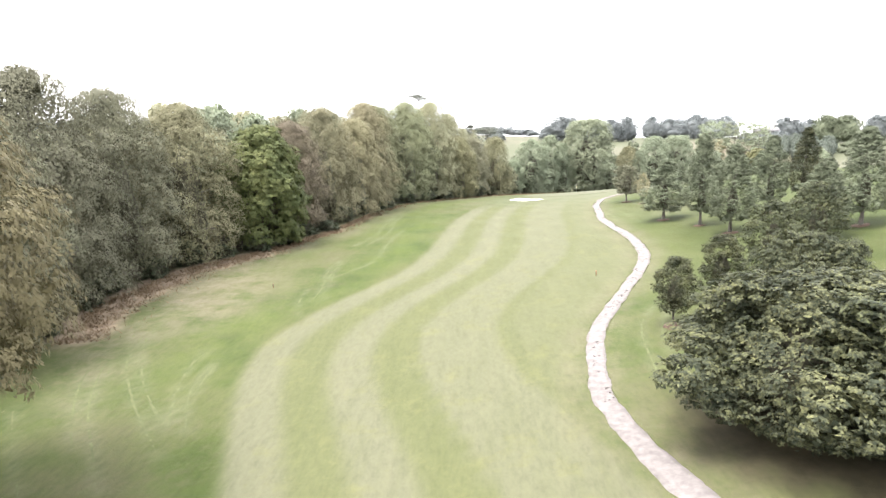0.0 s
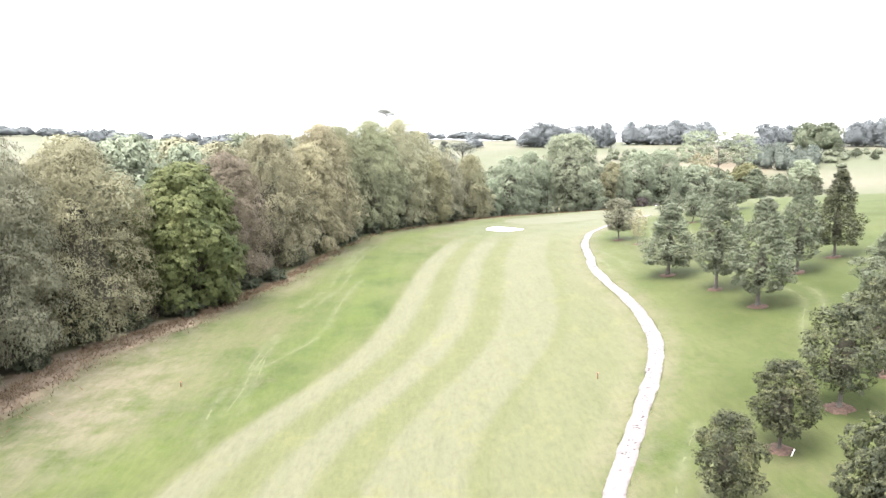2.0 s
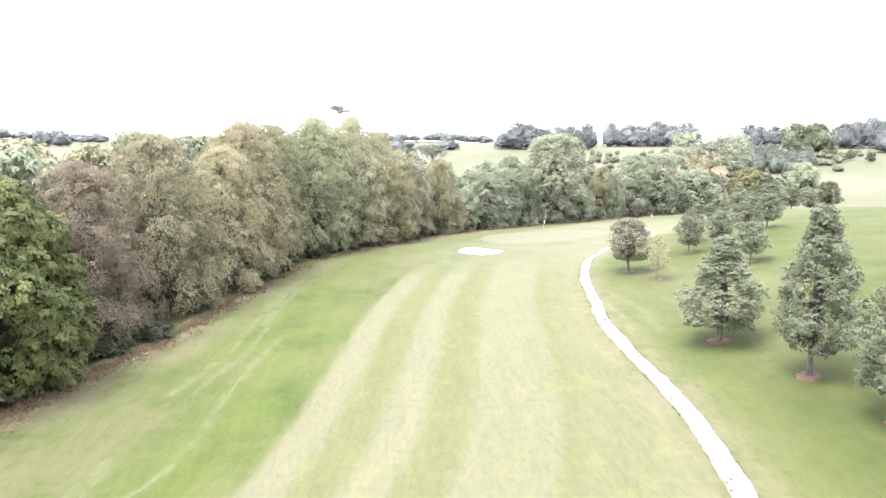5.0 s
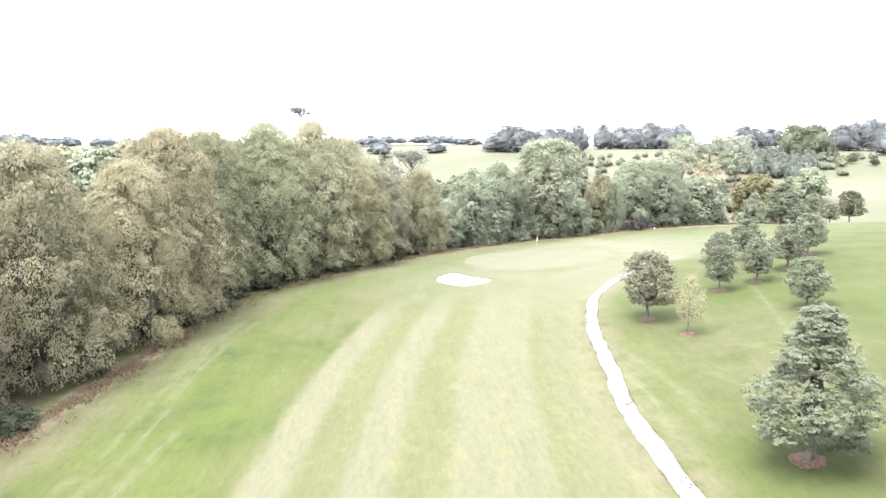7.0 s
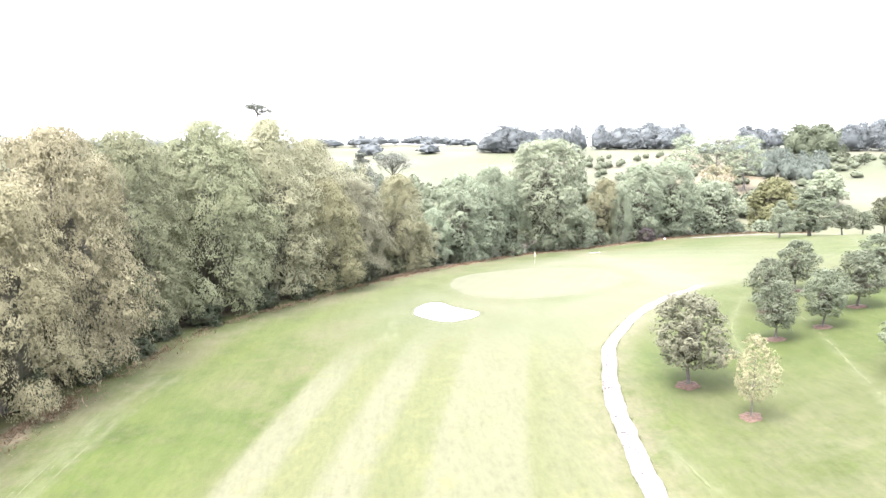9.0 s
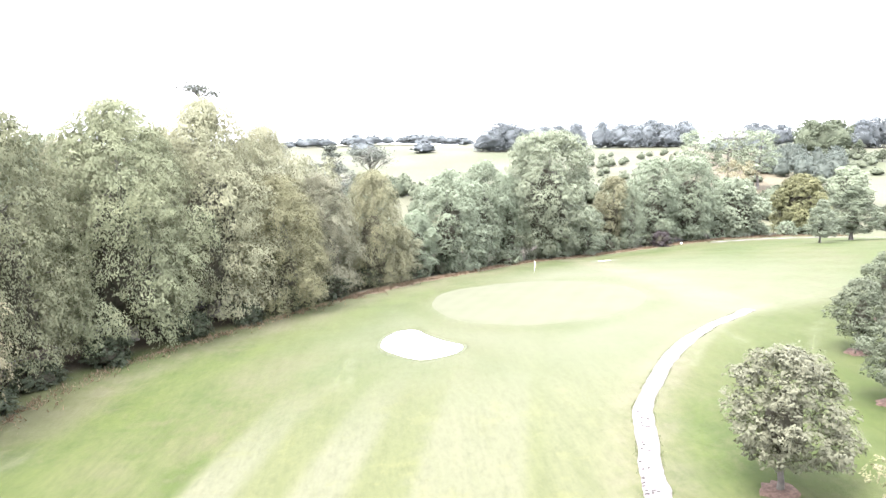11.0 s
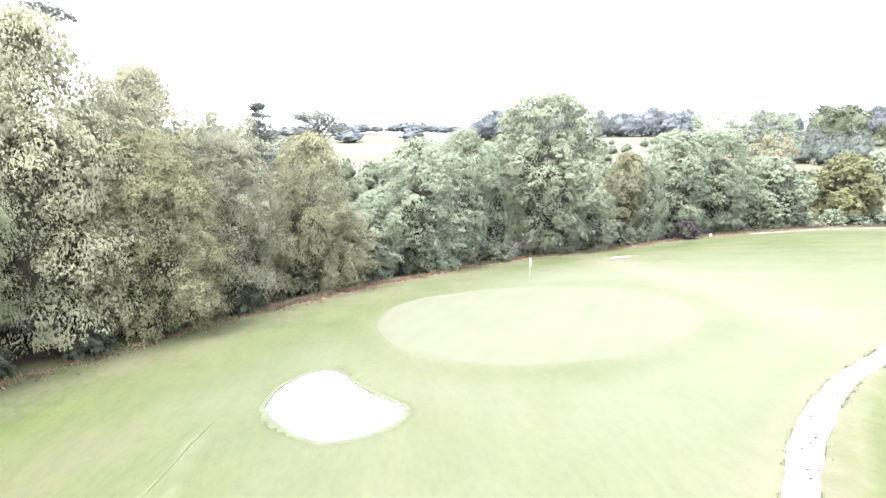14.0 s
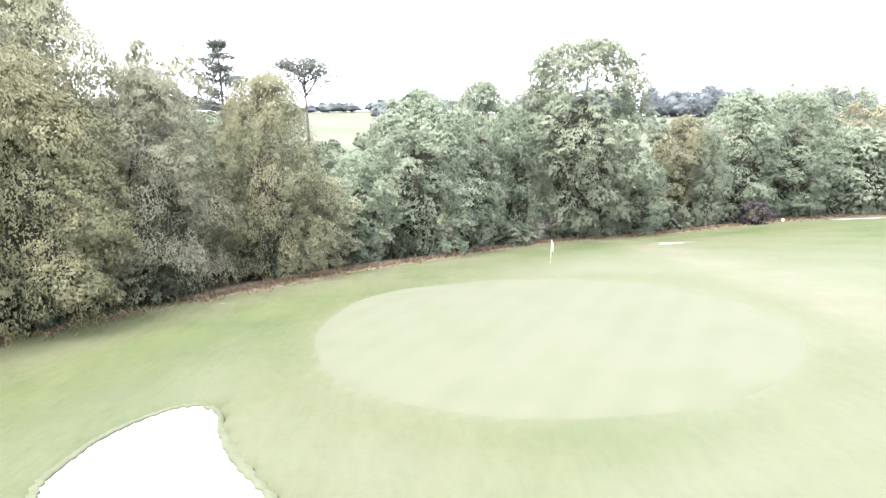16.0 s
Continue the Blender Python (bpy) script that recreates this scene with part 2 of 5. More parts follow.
def spline(pts, n, closed=False):
    """Points of a smooth curve through pts, n to each stretch."""
    p = np.asarray(pts, float)
    k = len(p)
    out = []
    for i in range(k if closed else k - 1):
        a, b, c, d = (p[(i + j) % k] if closed else p[min(max(i + j, 0), k - 1)] for j in (-1, 0, 1, 2))
        for t in np.arange(n) / n:
            out.append(0.5 * (2 * b + (c - a) * t + (2 * a - 5 * b + 4 * c - d) * t * t + (3 * b - a - 3 * c + d) * t ** 3))
    if not closed:
        out.append(p[-1])
    return np.array(out)


def inside(x, y, poly):
    r = np.zeros(np.shape(x), bool)
    for (ax, ay), (bx, by) in zip(poly, np.roll(poly, -1, 0)):
        hit = ((ay > y) != (by > y)) & (x < (bx - ax) * (y - ay) / (by - ay + 1e-12) + ax)
        r ^= hit
    return r


def away(x, y, line, closed=False):
    """Distance from a line of points."""
    best = np.full(np.shape(x), 1e9)
    pairs = zip(line, np.roll(line, -1, 0)) if closed else zip(line[:-1], line[1:])
    for a, b in pairs:
        d = b - a
        t = np.clip(((x - a[0]) * d[0] + (y - a[1]) * d[1]) / max(d @ d, 1e-9), 0, 1)
        best = np.minimum(best, np.hypot(x - a[0] - t * d[0], y - a[1] - t * d[1]))
    return best


def from_arrays(name, verts, faces, mat, smooth=False):
    """A mesh from arrays; faces all of one size."""
    me = bpy.data.meshes.new(name)
    v, f = np.asarray(verts, np.float32), np.asarray(faces, np.int32)
    me.vertices.add(len(v))
    me.vertices.foreach_set("co", v.ravel())
    me.loops.add(f.size)
    me.loops.foreach_set("vertex_index", f.ravel())
    me.polygons.add(len(f))
    me.polygons.foreach_set("loop_start", np.arange(0, f.size, f.shape[1], dtype=np.int32))
    if smooth:
        me.polygons.foreach_set("use_smooth", np.ones(len(f), bool))
    me.materials.append(mat)
    me.update(calc_edges=True)
    me.validate()
    return me


def part(name, me, parent, label=""):
    ob = new(name, me)
    ob.parent = parent
    if label:
        tagged(ob, label)
    return ob


def grid_faces(nx, ny):
    i = (np.arange(ny - 1)[:, None] * nx + np.arange(nx - 1)[None, :]).ravel()
    return np.stack([i, i + 1, i + nx + 1, i + nx], 1)


BUNKER_LINE, BUNKER_FAR_LINE, GREEN_LINE = spline(BUNKER, 6, True), spline(BUNKER_FAR, 6, True), spline(GREEN, 6, True)
EDGE_LINE, WAY_LINE = spline(EDGE, 4), spline(WAY, 8)


def ground_material():
    m, nt, n, l, p = material("golf_turf")

    def attr(k):
        a = n.new("ShaderNodeAttribute")
        a.attribute_name = k
        return a.outputs["Fac"]

    tc = n.new("ShaderNodeTexCoord")

    def nz(scale, detail=4, rough=0.6, stretch=None):
        t = n.new("ShaderNodeTexNoise")
        t.inputs["Scale"].default_value, t.inputs["Detail"].default_value, t.inputs["Roughness"].default_value = scale, detail, rough
        if stretch:
            mp = n.new("ShaderNodeMapping")
            mp.inputs["Scale"].default_value = stretch
            l.new(tc.outputs["Object"], mp.inputs[0])
            l.new(mp.outputs[0], t.inputs["Vector"])
        else:
            l.new(tc.outputs["Object"], t.inputs["Vector"])
        return t.outputs[0]

    def math_node(op, a, b, clamp=False):
        k = n.new("ShaderNodeMath")
        k.operation, k.use_clamp = op, clamp
        for s, v in ((k.inputs[0], a), (k.inputs[1], b)):
            if isinstance(v, (int, float)):
                s.default_value = v
            else:
                l.new(v, s)
        return k.outputs[0]

    def band(v, lo, hi):
        k = n.new("ShaderNodeMapRange")
        k.inputs[1].default_value, k.inputs[2].default_value = lo, hi
        l.new(v, k.inputs[0])
        return k.outputs[0]

    # semi-rough: fresh green with yellow and brown patches
    broad = ramp(n, [(0.30, (0.0172, 0.0247, 0.0066)), (0.44, (0.0238, 0.0312, 0.0095)), (0.55, (0.0308, 0.0352, 0.0137)), (0.68, (0.0345, 0.0353, 0.0174))])
    l.new(nz(0.11, 5, 0.62), broad.inputs[0])
    col = broad.outputs[0]
    # brown thatch showing through in small uneven patches
    thatch = band(nz(1.1, 6, 0.8), 0.47, 0.62)
    col = mixrgb(n, l, col, (0.0395, 0.0365, 0.0205), math_node("MULTIPLY", math_node("MULTIPLY", thatch, 0.6), band(nz(0.13, 2), 0.34, 0.66)))
    # lusher strips between the wood and the fairway
    col = mixrgb(n, l, col, (0.0270, 0.0372, 0.0080), math_node("MULTIPLY", attr("lush"), band(nz(0.22, 4, 0.65), 0.34, 0.60)))
    # darker green mixed into the turf among the planted trees
    col = mixrgb(n, l, col, (0.0178, 0.0236, 0.0062), math_node("MULTIPLY", attr("dense"), band(nz(0.16, 4, 0.6), 0.26, 0.66)))
    # mown stripes
    warp = math_node("MULTIPLY", math_node("SUBTRACT", nz(0.35, 3), 0.5), 0.10)
    mow = band(math_node("ADD", attr("mow"), warp), 0.0, 1.0)
    stripe = mixrgb(n, l, (0.0376, 0.0408, 0.0190), (0.0466, 0.0476, 0.0296), mow)
    blotch = band(nz(0.42, 5, 0.7), 0.54, 0.70)
    stripe = mixrgb(n, l, stripe, (0.0540, 0.0545, 0.0240), math_node("MULTIPLY", blotch, 0.5))
    col = mixrgb(n, l, col, stripe, attr("fairway"))
    # fringe round the green, trodden and bleached turf
    col = mixrgb(n, l, col, (0.0462, 0.0486, 0.0304), math_node("MULTIPLY", attr("apron"), math_node("ADD", nz(0.2, 3), 0.50), True))
    worn = math_node("MULTIPLY", attr("worn"), band(nz(0.45, 5, 0.7), 0.32, 0.60))
    col = mixrgb(n, l, col, (0.0685, 0.0590, 0.0440), worn)
    tracks = math_node("MULTIPLY", attr("tracks"), band(nz(0.5, 3), 0.30, 0.62))
    col = mixrgb(n, l, col, (0.0650, 0.0670, 0.0430), math_node("MULTIPLY", tracks, 0.3))
    # litter, bare earth and painted shade under the trees, tan grass along their edge
    soil_and_shade = ramp(n, [(0.35, (0.0140, 0.0112, 0.0076)), (0.7, (0.0250, 0.0200, 0.0130))])
    l.new(nz(0.9, 5), soil_and_shade.inputs[0])
    tan = ramp(n, [(0.3, (0.0630, 0.0490, 0.0340)), (0.7, (0.1080, 0.0860, 0.0630))])
    l.new(nz(0.8, 5), tan.inputs[0])
    edge_f = math_node("ADD", attr("tan"), math_node("MULTIPLY", math_node("SUBTRACT", nz(0.5, 5), 0.5), 1.1))
    col = mixrgb(n, l, col, tan.outputs[0], math_node("MULTIPLY", band(edge_f, 0.35, 0.75), band(attr("tan"), 0.02, 0.2)))
    col = mixrgb(n, l, col, soil_and_shade.outputs[0], attr("wood"))
    # far fields
    field = ramp(n, [(0.36, (0.0370, 0.0412, 0.0240)), (0.50, (0.0440, 0.0462, 0.0300)), (0.58, (0.0545, 0.0525, 0.0375)), (0.66, (0.0415, 0.0435, 0.0275))])
    l.new(nz(0.011, 2, 0.4), field.inputs[0])
    heath = ramp(n, [(0.4, (0.0468, 0.0389, 0.0259)), (0.6, (0.0666, 0.0576, 0.0396))])
    l.new(nz(0.06, 4), heath.inputs[0])
    far = mixrgb(n, l, field.outputs[0], heath.outputs[0], attr("heath"))
    col = mixrgb(n, l, col, far, attr("far"))
    # streaks left by the mower and by tyres
    short = math_node("SUBTRACT", 1.0, math_node("MULTIPLY", attr("apron"), 0.65))
    streak = ramp(n, [(0.32, (0.86, 0.88, 0.80)), (0.5, (1, 1, 1)), (0.70, (1.13, 1.10, 1.10))])
    l.new(nz(0.9, 4, 0.65, (1.3, 0.14, 1)), streak.inputs[0])
    col = mixrgb(n, l, col, streak.outputs[0], math_node("MULTIPLY", short, 0.5), "MULTIPLY")
    # fine blade-scale mottling, drawn out along the mowing
    fine = ramp(n, [(0.25, (0.72, 0.72, 0.72)), (0.5, (1, 1, 1)), (0.8, (1.22, 1.20, 1.15))])
    l.new(nz(2.2, 6, 0.72, (1.6, 0.55, 1)), fine.inputs[0])
    col = mixrgb(n, l, col, fine.outputs[0], math_node("MULTIPLY", short, 0.75), "MULTIPLY")
    l.new(col, p.inputs["Base Color"])
    p.inputs["Roughness"].default_value = 0.95
    p.inputs["Specular IOR Level"].default_value = 0.08
    b = n.new("ShaderNodeBump")
    b.inputs["Strength"].default_value, b.inputs["Distance"].default_value = 0.5, 0.06
    l.new(nz(5.0, 5, 0.75), b.inputs["Height"])
    l.new(b.outputs[0], p.inputs["Normal"])
    return m


TRACKS_WOOD = [[(-19.5, 31.1), (-21.6, 34.8), (-23.2, 38.3), (-23.8, 40.5)],
          [(-18.5, 31.2), (-20.4, 34.3), (-21.8, 38.7), (-22.9, 41.5)],
          [(-15.3, 30.7), (-17.7, 34.2), (-19.8, 37.7), (-21.6, 41), (-23.4, 47.1)],
          [(-14.3, 30.7), (-17.1, 34.9), (-20.2, 40), (-22.2, 44.7), (-23.3, 50.5)],
          [(-14.4, 31.3), (-15.6, 34.8), (-16.7, 39.2), (-16.7, 43.1)],
          [(-13.2, 30.7), (-15, 35.5), (-15.6, 40.1)],
          [(-11.8, 54.5), (-11.7, 59.1), (-12.4, 66.4)],
          [(-10.9, 54.2), (-11.1, 60.3), (-11.7, 66.3)],
          [(-11.5, 80), (-9.5, 90), (-9.3, 104), (-7.5, 116)],
          [(-10, 80), (-8, 90), (-7.8, 104), (-6, 116)],
          [(-12, 62), (-8, 70), (-7.2, 82), (-6, 92)]]
TRACKS_PATH = [[(27, 52), (30, 58), (34, 66), (33, 80)],
          [(28.5, 52), (31.5, 58), (35.5, 66), (34.5, 80)],
          [(30, 84), (36, 92), (41, 104), (46, 118)],
          [(34, 100), (38, 112), (45, 122)],
          [(12, 32), (13.5, 40), (17.5, 47)],
          [(13.2, 32), (14.7, 39.5), (18.7, 46.5)],
          [(43, 128), (56, 131), (70, 140), (82, 156)],
          [(45, 127), (57, 129.5), (71.5, 139)]]
TRACKS_SOUTH = [[(-25.4, 50.4), (-22.9, 43.9), (-20.9, 39.6), (-18.3, 35.2), (-14.9, 30.2), (-13.3, 28.1)],
          [(-23.3, 47.5), (-20.8, 41.6), (-18.3, 36.7), (-15.0, 32.0)],
          [(-17.2, 43.4), (-16.7, 39.2), (-16.0, 35.7), (-14.4, 31.3)],
          [(-23.4, 41.7), (-21.7, 37.0), (-19.8, 33.1), (-17.4, 29.3), (-14.8, 25.2)],
          [(-22.7, 37.1), (-20.8, 33.2), (-18.5, 29.4)],
          [(-25.3, 34.9), (-22.6, 30.8), (-20.0, 27.4), (-18.6, 25.5)],
          [(-14.7, 35.5), (-15.1, 39.0), (-15.3, 41.0)]]
TRACKS_NORTH = [[(-11.3, 70.1), (-11.8, 65.9), (-11.6, 60.0), (-10.6, 55.2)],
          [(-12.0, 71.0), (-12.4, 65.4), (-12.0, 59.1)],
          [(-13.1, 59.2), (-12.8, 54.6), (-11.7, 50.1)],
          [(-8.2, 110.1), (-8.7, 104.1), (-8.4, 98.1), (-8.5, 96.0)],
          [(-9.2, 109.7), (-9.0, 102.8), (-9.0, 98.1)],
          [(25.6, 96.6), (25.8, 91.5), (26.0, 88.3), (25.3, 82.8)],
          [(24.1, 92.2), (24.1, 88.2), (23.4, 83.6)],
          [(39.2, 126.1), (39.0, 123.9), (38.9, 120.9)],
          [(37.8, 123.0), (35.7, 120.7), (33.8, 117.9)],
          [(10.2, 121.3), (10.7, 124.8), (11.4, 129.7)],
          [(11.3, 121.0), (11.4, 124.7), (11.2, 128.3)]]
TRACKS = TRACKS_WOOD + TRACKS_PATH + TRACKS_SOUTH + TRACKS_NORTH


def build_ground():
    def axis(lo, a, b, hi, step_m):
        inner = np.concatenate([np.arange(lo, a, 2 * step_m), np.arange(a, b, step_m), np.arange(b, hi + 1e-6, 2 * step_m)])
        grow = 2 * step_m * 1.22 ** np.arange(1, 36)
        outer = np.cumsum(grow)
        outer = outer[outer < 4200]
        return np.concatenate([lo - outer[::-1], inner, inner[-1] + outer])
    xs, ys = axis(-46, -25, 43, 88, 0.5), axis(-6, 15, 138, 206, 0.47)
    X, Y = np.meshgrid(xs, ys)
    x, y = X.ravel(), Y.ravel()
    z = land(x, y)
    z = z + ripple(x, y)
    near = (x > -60) & (x < 140) & (y > -45) & (y < 230)
    e = np.full(x.shape, 99.0)
    e[near] = away(x[near], y[near], EDGE_LINE[::2])
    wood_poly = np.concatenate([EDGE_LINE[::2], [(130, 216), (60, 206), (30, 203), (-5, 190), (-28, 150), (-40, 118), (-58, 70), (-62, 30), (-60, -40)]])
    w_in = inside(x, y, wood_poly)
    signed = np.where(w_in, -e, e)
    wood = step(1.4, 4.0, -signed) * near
    # dark discs under the oaks: their shade painted in with the litter
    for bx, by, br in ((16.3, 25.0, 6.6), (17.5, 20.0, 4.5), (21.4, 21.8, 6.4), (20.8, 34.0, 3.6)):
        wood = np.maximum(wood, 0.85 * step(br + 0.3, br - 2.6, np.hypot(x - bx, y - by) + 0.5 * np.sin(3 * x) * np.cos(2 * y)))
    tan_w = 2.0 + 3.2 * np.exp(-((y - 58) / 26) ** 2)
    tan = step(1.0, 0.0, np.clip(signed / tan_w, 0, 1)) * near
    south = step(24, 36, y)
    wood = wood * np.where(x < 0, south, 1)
    tan = tan * step(-4, -1, signed) * np.where(x < 0, step(40, 48, y), 1) * (1 - 0.45 * step(72, 82, y) * step(160, 150, y)) * (1 - 0.6 * step(108, 116, y) * step(156, 146, y))
    bk, bf = inside(x, y, BUNKER_LINE), inside(x, y, BUNKER_FAR_LINE)
    z = z - np.where(bk, 0.95, 0) - np.where(bf, 0.7, 0)
    c = np.interp(y, MOW[:, 0], MOW[:, 1])
    c = np.interp(y, np.arange(-30, 133, 1.0), np.convolve(np.pad(np.interp(np.arange(-30, 133, 1.0), MOW[:, 0], MOW[:, 1]), 4, mode="edge"), np.ones(9) / 9, "valid"))
    s = x - c
    ph = (s % 5.65)
    mow = step(-0.5, 0.7, ph) * step(3.5, 2.3, ph) + step(5.15, 6.35, ph)
    mow = np.where(s > 11.3, np.maximum(step(11.3, 11.9, s) * step(17.6, 16.6, s) * 0.85, 0.35 * step(17, 19, s)), mow)
    way_x = np.interp(y, WAY_LINE[:, 1], WAY_LINE[:, 0])
    fair = step(-0.5, 0.4, s) * step(0.0, -2.0, x - way_x) * step(-30, 0, y) * step(128, 112, y - 0.25 * (x - 15))
    g = away(x, y, GREEN_LINE[::2], True)
    g_in = inside(x, y, GREEN_LINE)
    apron = np.where(g_in, 1, step(30, 2, g) * (0.72 + 0.28 * step(22, 36, x))) * step(104, 124, y + 0.2 * x)
    collar = np.exp(-((g - 1.5) / 1.7) ** 2) * ~g_in
    apron = np.clip(apron - 0.26 * collar, 0, 1) * (0.25 + 0.75 * step(2, 17, signed))
    apron = apron * (1 - 0.8 * step(0.3, 2.5, x - way_x) * step(129, 125, y))
    worn = 0.7 * np.exp(-(((x + 22) / 6) ** 2 + ((y - 58) / 13) ** 2)) + 0.3 * np.exp(-((signed - 2.5) / 2.5) ** 2) + 0.35 * step(3.0, 0.8, np.abs(x - way_x)) + 0.28 * np.exp(-(((x - 33) / 8) ** 2 + ((y - 90) / 12) ** 2))
    lush = 0.7 * np.exp(-((s + 4.0) / 3.2) ** 2) * step(30, 46, y) * step(112, 92, y) + 0.6 * np.exp(-((signed - 6) / 3.0) ** 2) * step(76, 90, y) * step(165, 150, y) * (x < 20) + 0.35 * step(0.8, 3, x - way_x) * step(40, 52, y) * step(128, 122, y) * (x < 80)
    dense = step(1.5, 7, x - way_x) * step(38, 48, y) * (step(98, 76, y) + 0.6 * step(76, 98, y)) * step(130, 124, y) * step(90, 70, x)
    worn = np.clip(worn * near * np.where(x < 0, south, 1), 0, 1)
    tr = np.zeros(x.shape)
    sub = (x > -32) & (x < 90) & (y > 15) & (y < 165)
    for t in TRACKS:
        d = away(x[sub], y[sub], spline(t, 4))
        tr[sub] = np.maximum(tr[sub], step(0.5, 0.1, d))
    far = step(175, 225, np.hypot(x - 10, y - 60))
    az = np.degrees(np.arctan2(x - 10, y - 60))
    dist = np.hypot(x - 10, y - 60)
    heath = step(22, 25, az) * step(33, 31, az) * step(230, 260, dist) * step(440, 400, dist)
    me = from_arrays("ground", np.stack([x, y, z], 1), grid_faces(len(xs), len(ys)), ground_material(), True)
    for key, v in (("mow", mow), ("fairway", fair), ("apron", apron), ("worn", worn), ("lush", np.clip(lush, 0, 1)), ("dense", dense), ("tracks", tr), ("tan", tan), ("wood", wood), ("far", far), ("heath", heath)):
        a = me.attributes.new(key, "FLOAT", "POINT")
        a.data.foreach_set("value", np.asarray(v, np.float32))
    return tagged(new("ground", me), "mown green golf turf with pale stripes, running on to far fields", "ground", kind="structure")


build_ground()


def build_path(name, line, width, mat, label, rag=0.07, seed=3):
    rng = np.random.default_rng(seed)
    d = np.gradient(line, axis=0)
    nrm = np.stack([d[:, 1], -d[:, 0]], 1) / np.linalg.norm(d, axis=1)[:, None]
    k = len(line)
    w = np.interp(line[:, 1], [0, 20, 30, 40, 200], [width * 1.2, width * 1.15, width * 1.05, width, width])
    rl, rr = (np.convolve(rng.normal(0, rag, k + 6), [0.12, 0.2, 0.36, 0.36, 0.2, 0.12], "same")[3:-3] + rng.normal(0, rag * 0.25, k) for _ in "lr")
    across = [-0.5, -0.46, -0.25, 0, 0.25, 0.46, 0.5]
    vs = []
    for a in across:
        off = a * w + (rl if a < 0 else rr if a > 0 else 0) * (abs(a) > 0.3)
        p = line + nrm * np.asarray(off)[:, None]
        lift = -0.06 if abs(a) == 0.5 else 0.045 + 0.02 * (a == 0)
        vs.append(np.stack([p[:, 0], p[:, 1], land(p[:, 0], p[:, 1]) + ripple(p[:, 0], p[:, 1]) + lift], 1))
    v = np.stack(vs, 1).reshape(-1, 3)
    me = from_arrays(name, v, grid_faces(len(across), k), mat, True)
    return tagged(new(name, me), label, "path", kind="structure")


def resample(line, gap):
    s = np.concatenate([[0], np.cumsum(np.linalg.norm(np.diff(line, axis=0), axis=1))])
    t = np.arange(0, s[-1], gap)
    return np.stack([np.interp(t, s, line[:, 0]), np.interp(t, s, line[:, 1])], 1)


build_path("path", resample(WAY_LINE, 0.3), 1.14, M_GRAVEL, "pale crushed-gravel buggy path with ragged turf edges")
build_path("far_path", resample(spline([(72, 187.5), (82, 190), (94, 191), (112, 190)], 8), 0.6), 1.3, M_GRAVEL, "pale sandy track along the far hedgerow", 0.2, 5)


def build_tracks():
    """Pairs of thin lines where tyres have flattened the turf."""
    rng = np.random.default_rng(12)
    vs, fs, o = [], [], 0
    for t in TRACKS:
        line = resample(spline(t, 10), 0.35)
        d = np.gradient(line, axis=0)
        nrm = np.stack([d[:, 1], -d[:, 0]], 1) / np.linalg.norm(d, axis=1)[:, None]
        k = len(line)
        w = 0.07 * np.sin(np.linspace(0.03, math.pi - 0.03, k)) ** 0.4 * rng.uniform(0.55, 1.2, k)
        gap = np.convolve(rng.random(k + 8), np.ones(9) / 9, "valid") < 0.49
        for side in (-1, 1):
            p = line + nrm * (side * w + rng.normal(0, 0.02, k))[:, None]
            vs.append(np.stack([p[:, 0], p[:, 1], land(p[:, 0], p[:, 1]) + ripple(p[:, 0], p[:, 1]) + np.where(gap, -0.05, 0.022)], 1))
        i = np.arange(k - 1)
        fs.append(np.stack([i, i + 1, i + 1 + k, i + k], 1) + o)
        o += 2 * k
    me = from_arrays("tyre_tracks", np.concatenate(vs), np.concatenate(fs), M_TRACK, True)
    tagged(new("tyre_tracks", me), "thin pale tyre lines flattened into the turf", "tracks", kind="stuff")


build_tracks()


